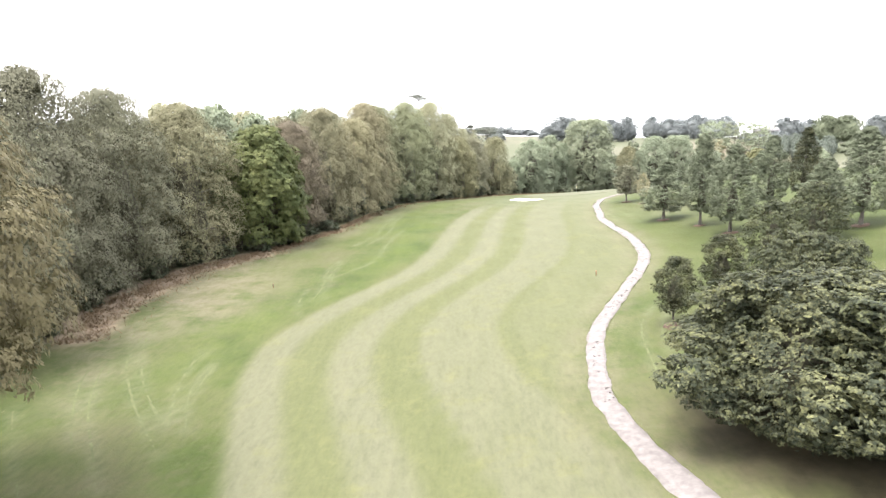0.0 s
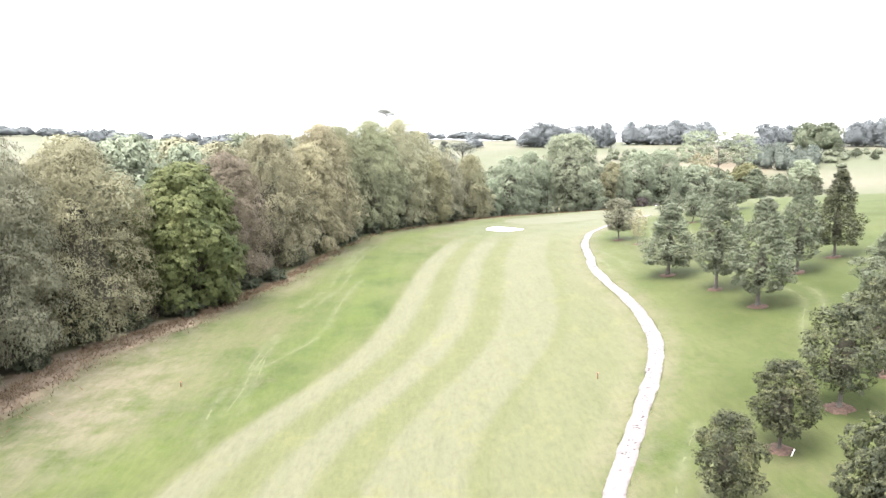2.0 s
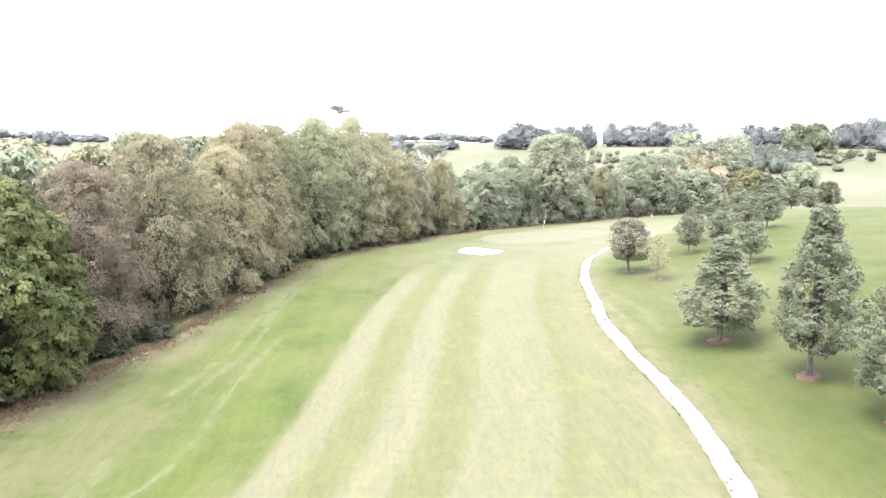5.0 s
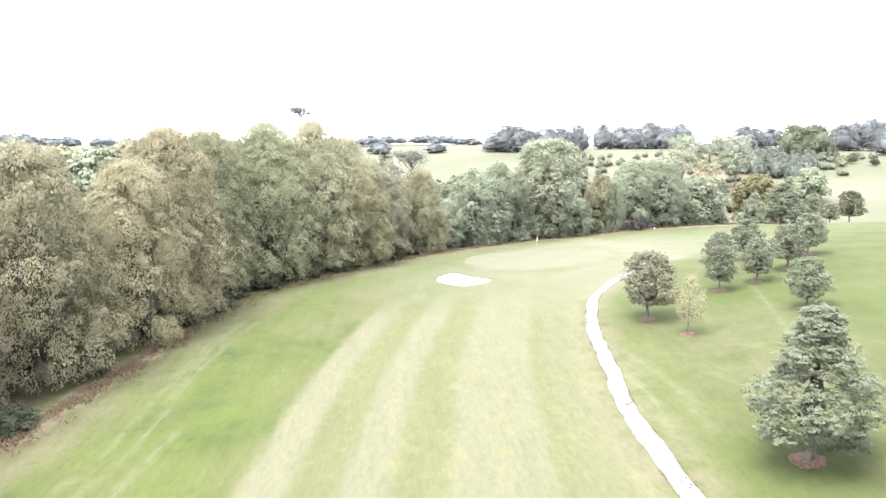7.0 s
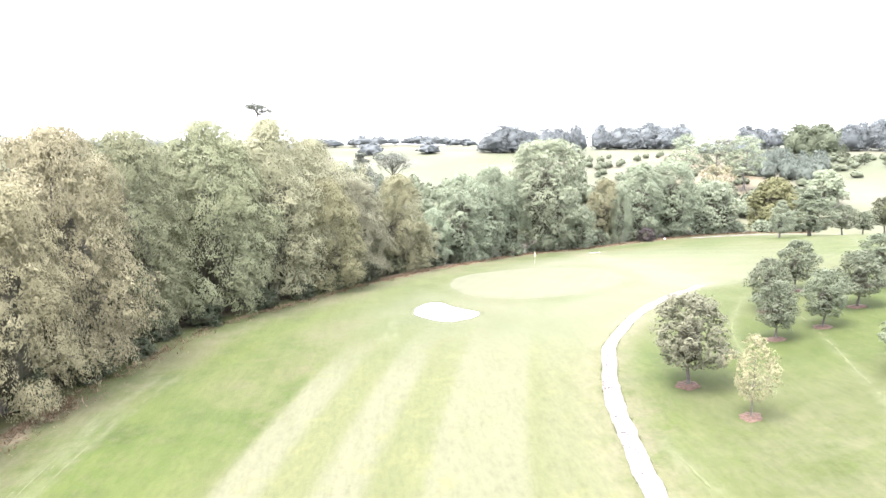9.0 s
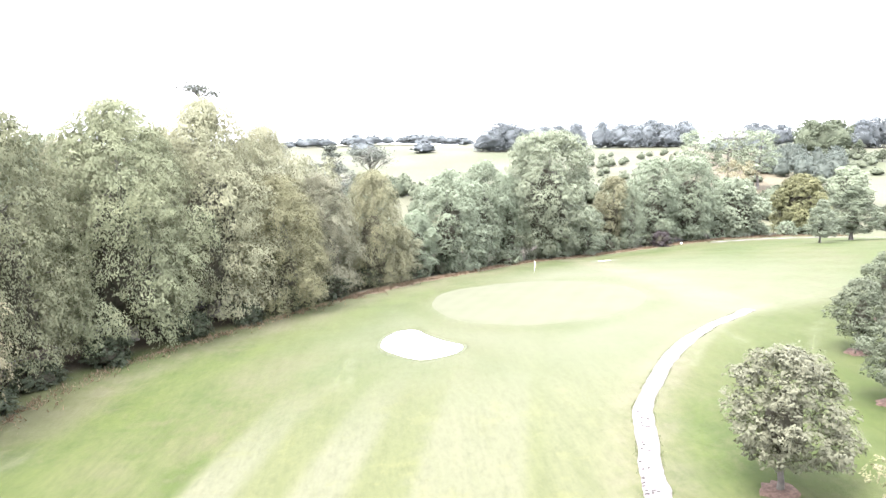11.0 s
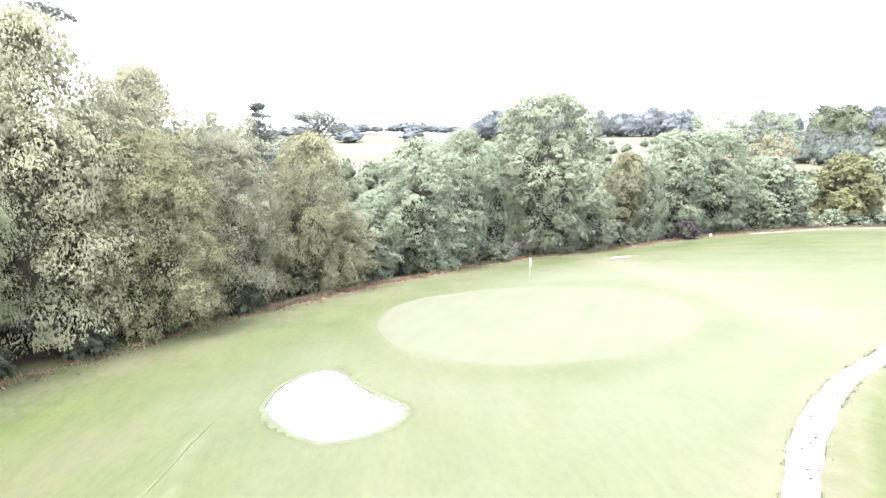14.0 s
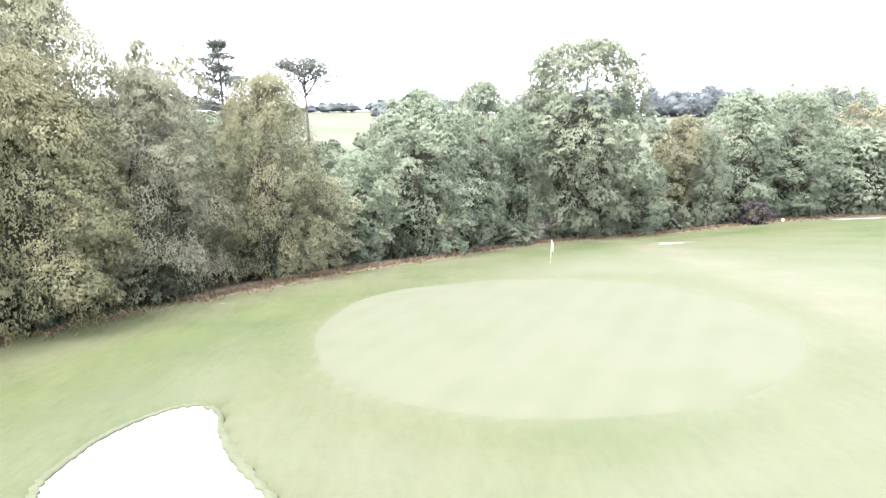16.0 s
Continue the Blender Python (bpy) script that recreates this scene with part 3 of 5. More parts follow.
def build_green():
    k = len(GREEN_LINE)
    c = GREEN_LINE.mean(0)
    rings = [1.0, 0.985, 0.9, 0.75, 0.6, 0.45, 0.3, 0.15]
    vs = []
    for i, r in enumerate(rings):
        p = c + (GREEN_LINE - c) * r
        vs.append(np.stack([p[:, 0], p[:, 1], land(p[:, 0], p[:, 1]) + ripple(p[:, 0], p[:, 1]) + (-0.05 if i == 0 else 0.05)], 1))
    v = np.concatenate(vs)
    f = []
    for i in range(len(rings) - 1):
        for j in range(k):
            f.append((i * k + j, i * k + (j + 1) % k, (i + 1) * k + (j + 1) % k, (i + 1) * k + j))
    v = np.concatenate([v, [(c[0], c[1], float(land(c[0], c[1]) + ripple(c[0], c[1])) + 0.05)]])
    last = (len(rings) - 1) * k
    for j in range(0, k, 2):
        f.append((last + j, last + (j + 1) % k, last + (j + 2) % k, len(v) - 1))
    m, nt, n, l, p = material("green_turf")
    a = noise_tex(n, l, 0.35, 4)
    r = ramp(n, [(0.3, (0.0428, 0.0450, 0.0280)), (0.7, (0.0478, 0.0492, 0.0322))])
    tc = n.new("ShaderNodeTexCoord")
    mp = n.new("ShaderNodeMapping")
    mp.inputs["Rotation"].default_value = (0, 0, radians(28))
    l.new(tc.outputs["Object"], mp.inputs[0])
    wv = n.new("ShaderNodeTexWave")
    wv.inputs["Scale"].default_value, wv.inputs["Distortion"].default_value = 0.16, 0.6
    l.new(mp.outputs[0], wv.inputs[0])
    mx = n.new("ShaderNodeMath")
    mx.operation = "MULTIPLY_ADD"
    mx.inputs[1].default_value = 0.16
    l.new(wv.outputs["Fac"], mx.inputs[0])
    l.new(a.outputs[0], mx.inputs[2])
    l.new(mx.outputs[0], r.inputs[0])
    l.new(r.outputs[0], p.inputs["Base Color"])
    p.inputs["Roughness"].default_value = 0.95
    p.inputs["Specular IOR Level"].default_value = 0.08
    me = from_arrays("putting_green", v, f, m, True)
    tagged(new("putting_green", me), "pale, closely mown oval putting green", "putting green", kind="structure")


build_green()


def build_bunker(line, depth, label, lip):
    k = len(line)
    c = line.mean(0)
    rng = np.random.default_rng(8)
    root = tagged(new("bunker"), label, "bunker", kind="structure")
    rings = [(1.03, 0.10), (0.95, 0.22), (0.85, 0.30), (0.6, 0.8), (0.3, 1.0)]
    vs = []
    for r, q in rings:
        p = c + (line - c) * r
        vs.append(np.stack([p[:, 0], p[:, 1], land(p[:, 0], p[:, 1]) - depth * q + 0.03 * np.sin(p[:, 0] * 3) * (r < 0.9)], 1))
    f = [(i * k + j, i * k + (j + 1) % k, (i + 1) * k + (j + 1) % k, (i + 1) * k + j) for i in range(len(rings) - 1) for j in range(k)]
    v = np.concatenate(vs + [np.array([(c[0], c[1], float(land(c[0], c[1])) - depth)])])
    last = (len(rings) - 1) * k
    f += [(last + j, last + (j + 1) % k, last + (j + 2) % k, len(v) - 1) for j in range(0, k, 2)]
    part("sand", from_arrays("sand", v, f, M_SAND, True), root, "bright white raked sand")
    rag = rng.normal(0, 0.035, k)
    d = line - c
    d = d / np.linalg.norm(d, axis=1)[:, None]
    vs = []
    for out, up in ((0.02, -0.14), (0.0, 0.015), (0.06, 0.03), (0.2, 0.025), (lip, 0.015), (lip + 0.2, -0.08)):
        p = line + d * (out + rag)[:, None]
        vs.append(np.stack([p[:, 0], p[:, 1], land(p[:, 0], p[:, 1]) + ripple(p[:, 0], p[:, 1]) + up], 1))
    f = [(i * k + j, i * k + (j + 1) % k, (i + 1) * k + (j + 1) % k, (i + 1) * k + j) for i in range(5) for j in range(k)]
    part("turf_lip", from_arrays("turf_lip", np.concatenate(vs), f, M_LIP, True), root, "rounded lip of turf")


build_bunker(spline(BUNKER, 14, True), 0.5, "kidney-shaped bunker of white sand beside the green", 0.26)
build_bunker(spline(BUNKER_FAR, 8, True), 0.35, "small sand bunker behind the green", 0.9)


# ---- trees ----
def unit(v):
    return v / np.maximum(np.linalg.norm(v, axis=-1, keepdims=True), 1e-9)


def leaves(rng, pos, nrm, along, size, slim=0.5):
    """Leaves or small sprays, one slim triangle each, at pos, facing nrm, growing along."""
    k = len(pos)
    a = unit(along - nrm * np.sum(along * nrm, 1, keepdims=True))
    b = np.cross(nrm, a)
    s = (size * rng.uniform(0.6, 1.4, k))[:, None]
    w = s * slim * 0.5 * rng.uniform(0.7, 1.3, (k, 1))
    v = np.stack([pos - a * s * 0.35 + b * w, pos - a * s * 0.35 - b * w, pos + a * s * 0.65 - nrm * s * 0.1], 1)
    return v.reshape(-1, 3), np.arange(3 * k).reshape(-1, 3)


PROFILE = {
    "beech": ([0.0, 0.06, 0.16, 0.34, 0.55, 0.72, 0.86, 0.95, 1.0], [0.80, 0.95, 1.0, 1.0, 0.92, 0.78, 0.55, 0.32, 0.08]),
    "dome": ([0.0, 0.08, 0.25, 0.5, 0.75, 0.9, 1.0], [0.72, 0.90, 1.0, 0.96, 0.76, 0.48, 0.06]),
    "cone": ([0.0, 0.06, 0.18, 0.35, 0.55, 0.75, 0.9, 1.0], [0.55, 0.92, 1.0, 0.90, 0.62, 0.36, 0.15, 0.02]),
    "round": ([0.0, 0.1, 0.3, 0.55, 0.8, 0.93, 1.0], [0.35, 0.74, 0.98, 1.0, 0.72, 0.42, 0.05]),
    "broad": ([0.0, 0.06, 0.2, 0.45, 0.7, 0.88, 1.0], [0.55, 0.75, 0.90, 1.0, 0.95, 0.82, 0.40]),
    "spire": ([0.0, 0.1, 0.25, 0.5, 0.75, 0.9, 1.0], [0.50, 0.88, 1.0, 0.84, 0.52, 0.28, 0.06]),
    "egg": ([0.0, 0.1, 0.3, 0.55, 0.75, 0.9, 1.0], [0.45, 0.80, 1.0, 0.93, 0.72, 0.44, 0.08]),
    "tall": ([0.0, 0.06, 0.2, 0.45, 0.7, 0.88, 1.0], [0.62, 0.80, 0.90, 1.0, 0.92, 0.62, 0.08]),
}


def foliage(rng, shape, height, radius, base, masses, mass_size, fans, per, leaf, fan=1.3, droop=0.6, rise=0.25, lobes=0.14, tilt=0.25, slim=0.5, thin=0.6, fill=1.6, squash=0.85, under=0.6, clefts=True):
    """Leaves of a crown: great rounded masses, each shingled with drooping fans of leaves where it faces out, and shaded leaves further in."""
    hs, rs = PROFILE[shape]
    tall = height - base
    i = np.arange(masses)
    h = ((i + rng.uniform(0.1, 0.9, masses)) / masses) ** 0.85
    th = i * 2.399963 + rng.normal(0, 0.3, masses)
    w = np.interp(h, hs, rs)
    mr = radius * mass_size * rng.uniform(0.75, 1.25, masses) * (thin + (1 - thin) * w)
    r = np.maximum(0.0, w * radius * (1 + lobes * rng.normal(0, 1, masses)) - 0.85 * mr)
    mz = mr * squash
    cz = np.clip(base + h * tall, base + 0.75 * mz, np.maximum(height - mz * rng.uniform(0.95, 1.15, masses), base + 0.76 * mz))
    c = np.stack([r * np.cos(th), r * np.sin(th), cz], 1)
    out = unit(np.stack([np.cos(th), np.sin(th), 0.1 + 1.6 * np.clip(h - 0.5, 0, 1)], 1))
    # where the fans spring from
    k = np.arange(fans) + 0.5
    z = 1 - 2 * k / fans
    q = np.stack([np.sqrt(1 - z * z) * np.cos(k * 2.399963), np.sqrt(1 - z * z) * np.sin(k * 2.399963), z], 1)
    v = unit(q[None] + rng.normal(0, 0.16, (masses, fans, 3)))
    b = c[:, None] + v * np.stack([mr, mr, mz], 1)[:, None] * rng.uniform(0.82, 1.06, (masses, fans, 1))
    keep = ((np.einsum("ijk,ik->ij", v, out) > -0.25) | (v[:, :, 2] > 0.35)) & (v[:, :, 2] > -under) & (b[:, :, 2] > base * 0.7)
    for j in range(masses):
        d = np.linalg.norm((b - c[j]) / np.array([mr[j], mr[j], mz[j]]), axis=2)
        d[j] = 9
        keep &= d > 0.80
    bf, vf, of = b[keep], v[keep], np.broadcast_to(out[:, None], v.shape)[keep]
    # fans that close the clefts left between the masses
    if clefts:
        k = np.arange(int(min(2600, 5 * radius * tall / (0.55 * fan * fan)))) + 0.5
        h, th = k / len(k), k * 2.399963
        r = 0.74 * radius * np.interp(h, hs, rs)
        g = np.stack([r * np.cos(th), r * np.sin(th), base + 0.02 * tall + 0.9 * tall * h], 1)
        bare = np.array([np.min(np.sum((bf - p) ** 2, 1)) for p in g]) > (0.8 * fan) ** 2
        g, th = g[bare], th[bare]
        o = unit(np.stack([np.cos(th), np.sin(th), 0.2 + 0 * th], 1))
        bf, vf, of = np.concatenate([bf, g]), np.concatenate([vf, o]), np.concatenate([of, o])
    n = len(bf)
    side = unit((vf + 0.6 * of + rng.normal(0, 0.2, (n, 3))) * np.array([1, 1, 0]) + 1e-6)
    up = unit(np.array([0, 0, 1.0]) + 0.35 * vf + rng.normal(0, tilt, (n, 3)))
    side = unit(side - up * np.sum(side * up, 1, keepdims=True))
    lat = np.cross(up, side)
    L = fan * rng.uniform(0.65, 1.35, n)
    # leaves along the twigs of each fan
    u = rng.beta(1.6, 1.2, (n, per))
    s = np.clip((rng.integers(0, 5, (n, per)) - 2) * 0.42 + rng.normal(0, 0.1, (n, per)), -1, 1)
    wide = 0.52 * np.sin(np.clip(u * 0.9 + 0.1, 0, 1) * math.pi) ** 0.6
    fall = droop * rng.uniform(0.6, 1.4, (n, 1))
    dz = rise * u - fall * u * u - 0.25 * np.abs(s) * wide + rng.normal(0, 0.05, (n, per))
    e = L[:, None, None]
    p = bf[:, None] + e * (side[:, None] * (u - 0.35)[..., None] + lat[:, None] * (s * wide)[..., None] + up[:, None] * dz[..., None])
    slope = (2 * fall * u - rise)[..., None]
    nrm = unit(up[:, None] + side[:, None] * slope + lat[:, None] * (0.35 * s)[..., None] + 0.5 * vf[:, None] + rng.normal(0, 0.27, (n, per, 3)))
    along = unit(side[:, None] + lat[:, None] * (0.9 * s)[..., None] - up[:, None] * slope * 0.8 + rng.normal(0, 0.3, (n, per, 3)))
    p, nrm, along = (a.reshape(-1, 3) for a in (p, nrm, along))
    ok = p[:, 2] > min(base * 0.5, 0.4)
    pieces = [leaves(rng, p[ok], nrm[ok], along[ok], leaf, slim)]
    # shaded leaves inside every mass
    m = int(fill * fans)
    v = unit(rng.normal(0, 1, (masses, m, 3)))
    p = (c[:, None] + v * np.stack([mr, mr, mz], 1)[:, None] * rng.uniform(0.6, 0.9, (masses, m, 1))).reshape(-1, 3)
    v = v.reshape(-1, 3)
    pieces.append(leaves(rng, p, unit(v + rng.normal(0, 0.5, p.shape)), unit(rng.normal(0, 1, p.shape) - np.array([0, 0, 0.8])), leaf * 1.8, 0.7))
    return merge(*pieces)


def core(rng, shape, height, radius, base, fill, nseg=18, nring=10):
    """The dense inside of a crown, made up as one uneven solid lump."""
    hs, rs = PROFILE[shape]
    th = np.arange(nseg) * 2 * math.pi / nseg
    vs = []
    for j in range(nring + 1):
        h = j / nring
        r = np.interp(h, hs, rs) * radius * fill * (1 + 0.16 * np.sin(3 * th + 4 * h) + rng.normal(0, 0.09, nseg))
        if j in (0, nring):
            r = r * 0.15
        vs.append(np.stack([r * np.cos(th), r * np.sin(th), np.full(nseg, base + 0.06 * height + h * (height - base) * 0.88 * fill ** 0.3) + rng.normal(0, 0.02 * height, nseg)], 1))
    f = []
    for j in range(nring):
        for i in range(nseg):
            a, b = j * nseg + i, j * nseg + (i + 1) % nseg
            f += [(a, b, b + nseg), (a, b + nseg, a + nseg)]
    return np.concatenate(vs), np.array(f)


def tube(points, radii, sides=8):
    p, r = np.asarray(points, float), np.asarray(radii, float)
    t = unit(np.gradient(p, axis=0))
    ref = np.where(np.abs(t[:, 2:3]) > 0.9, np.array([[1.0, 0, 0]]), np.array([[0, 0, 1.0]]))
    a = unit(np.cross(t, ref))
    b = np.cross(t, a)
    th = np.arange(sides) * 2 * math.pi / sides
    v = p[:, None] + (a[:, None] * np.cos(th)[None, :, None] + b[:, None] * np.sin(th)[None, :, None]) * r[:, None, None]
    k = len(p)
    f = [(i * sides + j, i * sides + (j + 1) % sides, (i + 1) * sides + (j + 1) % sides, (i + 1) * sides + j) for i in range(k - 1) for j in range(sides)]
    return v.reshape(-1, 3), np.array(f)


def merge(*pieces):
    vs, fs, o = [], [], 0
    for v, f in pieces:
        vs.append(v)
        fs.append(f + o)
        o += len(v)
    return np.concatenate(vs), np.concatenate(fs)


def limbs(rng, height, radius, base, girth, count, reach=0.75, bend=0.25):
    """A tapered trunk that leans a little, with limbs that fork from it."""
    k = 7
    z = np.linspace(-0.3, height * 0.82, k)
    lean = rng.normal(0, 0.02, 2) * height
    p = np.stack([lean[0] * (z / height) ** 2 + rng.normal(0, 0.01 * height, k) * (z > 0.5), lean[1] * (z / height) ** 2 + rng.normal(0, 0.01 * height, k) * (z > 0.5), z], 1)
    r = girth * np.linspace(1.25, 0.18, k) ** 0.9
    r[0] *= 1.5
    out = [tube(p, r, 9)]
    for i in range(count):
        f = rng.uniform(0.18, 0.8)
        s = np.array([np.interp(f * height * 0.82, z, p[:, j]) for j in range(3)])
        s[2] = max(s[2], base * 0.9)
        th = i * 2.4 + rng.normal(0, 0.3)
        L = radius * reach * rng.uniform(0.6, 1.05) * (1.1 - 0.6 * f)
        q = np.linspace(0, 1, 5)[:, None]
        path = s + q * np.array([math.cos(th) * L, math.sin(th) * L, L * rng.uniform(0.25, 0.8)]) + rng.normal(0, 0.05 * L, (5, 3)) * q
        path[:, 2] -= bend * L * (q[:, 0] ** 2) * 0.5
        out.append(tube(path, girth * (0.42 - 0.2 * f) * np.linspace(1, 0.2, 5), 6))
    return merge(*out)


def make_tree(name, label, category, mat, seed, shape, height, radius, base, girth=0.3, limb_count=10, reach=0.75, core_fill=0.36, **kw):
    rng = np.random.default_rng(seed)
    root = tagged(new(name), label, category)
    v, f = foliage(rng, shape, height, radius, base, **kw)
    part("crown", from_arrays("crown", v, f, mat), root)
    root["spread"], root["tall"] = float(np.percentile(np.hypot(v[:, 0], v[:, 1]), 93)), float(np.percentile(v[:, 2], 99.7))
    # dark lump added so that gaps in the crown look deep in shade
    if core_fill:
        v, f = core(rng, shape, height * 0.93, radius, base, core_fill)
        part("inner_wood", from_arrays("inner_wood", v, f, M_CORE_SHADE), root, "solid dark lump standing in for the shade inside the crown")
    v, f = limbs(rng, height, radius, base, girth, limb_count, reach)
    part("trunk", from_arrays("trunk", v, f, M_BARK, True), root, "grey-brown bark trunk with forking limbs")
    return root


class Kind:
    """A kind of tree: built a few times over, then copied to its places."""

    def __init__(self, name, category, mat, variants, **spec):
        self.name, self.category = name, category
        self.made = [make_tree(name, "", category, mat, s, **spec) for s in variants]
        self.size = [(ob["spread"], ob["tall"]) for ob in self.made]
        for ob in self.made:
            del ob["spread"], ob["tall"]
        self.used = [False] * len(self.made)
        self.n = 0

    def plant(self, x, y, h, r, label, group, mat=None, turn=None, sink=0.1):
        i = self.n % len(self.made)
        self.n += 1
        m = Matrix.LocRotScale((x, y, float(land(x, y)) - sink), Euler((0, 0, turn if turn is not None else self.n * 1.37)), (r / self.size[i][0], r / self.size[i][0], h / self.size[i][1]))
        if self.used[i]:
            ob = copy_thing(self.made[i], Matrix.Identity(4))
        else:
            ob, self.used[i] = self.made[i], True
        ob.matrix_basis = m
        tagged(ob, label, self.category, group)
        if mat:
            for c in ob.children:
                if c.name.startswith("crown"):
                    c.material_slots[0].link = "OBJECT"
                    c.material_slots[0].material = mat
        return ob


beech = Kind("beech_tree", "tree", M_BEECH, (1, 2, 4), shape="beech", height=18, radius=7, base=0.4, masses=46, mass_size=0.39, fans=74, per=60, leaf=0.15, fill=3.2, fan=1.4, droop=0.75, rise=0.25, under=0.3, lobes=0.11, tilt=0.3, slim=0.55, girth=0.45, limb_count=12)
overhanging = Kind("overhanging_beech_tree", "tree", M_BEECH_WARM, (5,), shape="dome", height=18, radius=8, base=5.4, masses=44, mass_size=0.32, fans=110, per=50, leaf=0.17, under=0.3, fan=1.0, droop=0.7, rise=0.3, lobes=0.10, tilt=0.3, slim=0.5, girth=0.45, limb_count=14)
chestnut = Kind("chestnut_tree", "tree", M_CHESTNUT, (11,), shape="dome", height=15, radius=5.5, base=0.6, masses=64, mass_size=0.29, fans=84, per=36, leaf=0.20, fan=0.7, droop=0.7, rise=0.2, lobes=0.05, tilt=0.35, slim=0.62, girth=0.4, limb_count=9)
back = Kind("woodland_tree", "tree", M_HEDGE, (21, 22), shape="dome", height=17, radius=6, base=2.0, masses=24, mass_size=0.38, fans=30, per=9, leaf=0.42, fan=1.2, droop=0.5, rise=0.3, lobes=0.10, tilt=0.35, slim=0.6, girth=0.4, limb_count=8, core_fill=0.4)
oak = Kind("young_oak_tree", "tree", M_OAK, (31, 33), shape="spire", height=9, radius=2.5, base=1.35, masses=50, mass_size=0.30, fans=46, per=40, leaf=0.078, fill=2.4, fan=0.42, droop=0.3, rise=0.4, lobes=0.18, tilt=0.5, slim=0.7, thin=0.4, girth=0.15, limb_count=14, core_fill=0.2)
sapling = Kind("sapling_oak_tree", "tree", M_OAK, (41, 42, 43), shape="egg", height=5, radius=1.75, base=1.15, masses=32, mass_size=0.32, fans=38, per=26, leaf=0.078, fan=0.36, droop=0.3, rise=0.4, lobes=0.17, tilt=0.5, slim=0.7, girth=0.09, limb_count=12, core_fill=0.3)
thin_sapling = Kind("thin_sapling_tree", "tree", M_TAN, (47,), shape="egg", height=5, radius=1.75, base=1.25, masses=24, mass_size=0.30, fans=26, per=12, leaf=0.105, fan=0.4, droop=0.3, rise=0.4, lobes=0.25, tilt=0.5, slim=0.65, fill=0.4, girth=0.07, limb_count=16, core_fill=0)
open_tree = Kind("open_crowned_field_tree", "tree", M_PALE, (68,), shape="broad", height=20, radius=7, base=6.0, masses=26, mass_size=0.26, fans=26, per=14, leaf=0.42, fan=1.4, droop=0.3, rise=0.3, lobes=0.2, slim=0.5, thin=0.75, fill=0.5, squash=0.55, girth=0.42, limb_count=26, reach=0.95, core_fill=0)
spreading = Kind("spreading_oak_tree", "tree", M_OAK, (51, 52), shape="dome", height=7.2, radius=5.2, base=0.2, masses=50, mass_size=0.30, fans=84, per=28, leaf=0.14, fan=0.52, under=0.2, droop=0.35, rise=0.35, lobes=0.13, tilt=0.45, slim=0.75, girth=0.3, limb_count=10, core_fill=0.35, fill=2.4)
ash = Kind("hedgerow_tree", "tree", M_HEDGE, (61, 62), shape="tall", height=16, radius=5, base=0.5, masses=58, mass_size=0.32, fans=50, per=22, leaf=0.20, fan=0.9, under=0.35, droop=0.7, rise=0.3, lobes=0.15, tilt=0.35, slim=0.5, girth=0.35, limb_count=14)
airy = Kind("open_crowned_tree", "tree", M_OAK_DULL, (64, 67), shape="broad", height=20, radius=7, base=0.6, masses=74, mass_size=0.28, fans=62, per=26, leaf=0.22, fan=1.0, under=0.35, droop=0.65, rise=0.3, lobes=0.12, tilt=0.35, slim=0.5, thin=0.75, girth=0.42, limb_count=30, reach=0.95, core_fill=0.42)
rounded = Kind("rounded_field_tree", "tree", M_OAK_DULL, (65,), shape="dome", height=12, radius=6, base=0.4, masses=28, mass_size=0.33, fans=70, per=18, leaf=0.33, fan=1.0, droop=0.5, rise=0.3, lobes=0.12, tilt=0.4, slim=0.55, girth=0.3, limb_count=10, core_fill=0.6)
shrub = Kind("shrub", "shrub", M_HEDGE, (71, 72), shape="dome", height=3, radius=2, base=0.15, masses=11, mass_size=0.42, fans=20, per=11, leaf=0.26, fan=0.65, droop=0.4, rise=0.4, lobes=0.15, tilt=0.45, slim=0.55, girth=0.06, limb_count=6, core_fill=0.6)

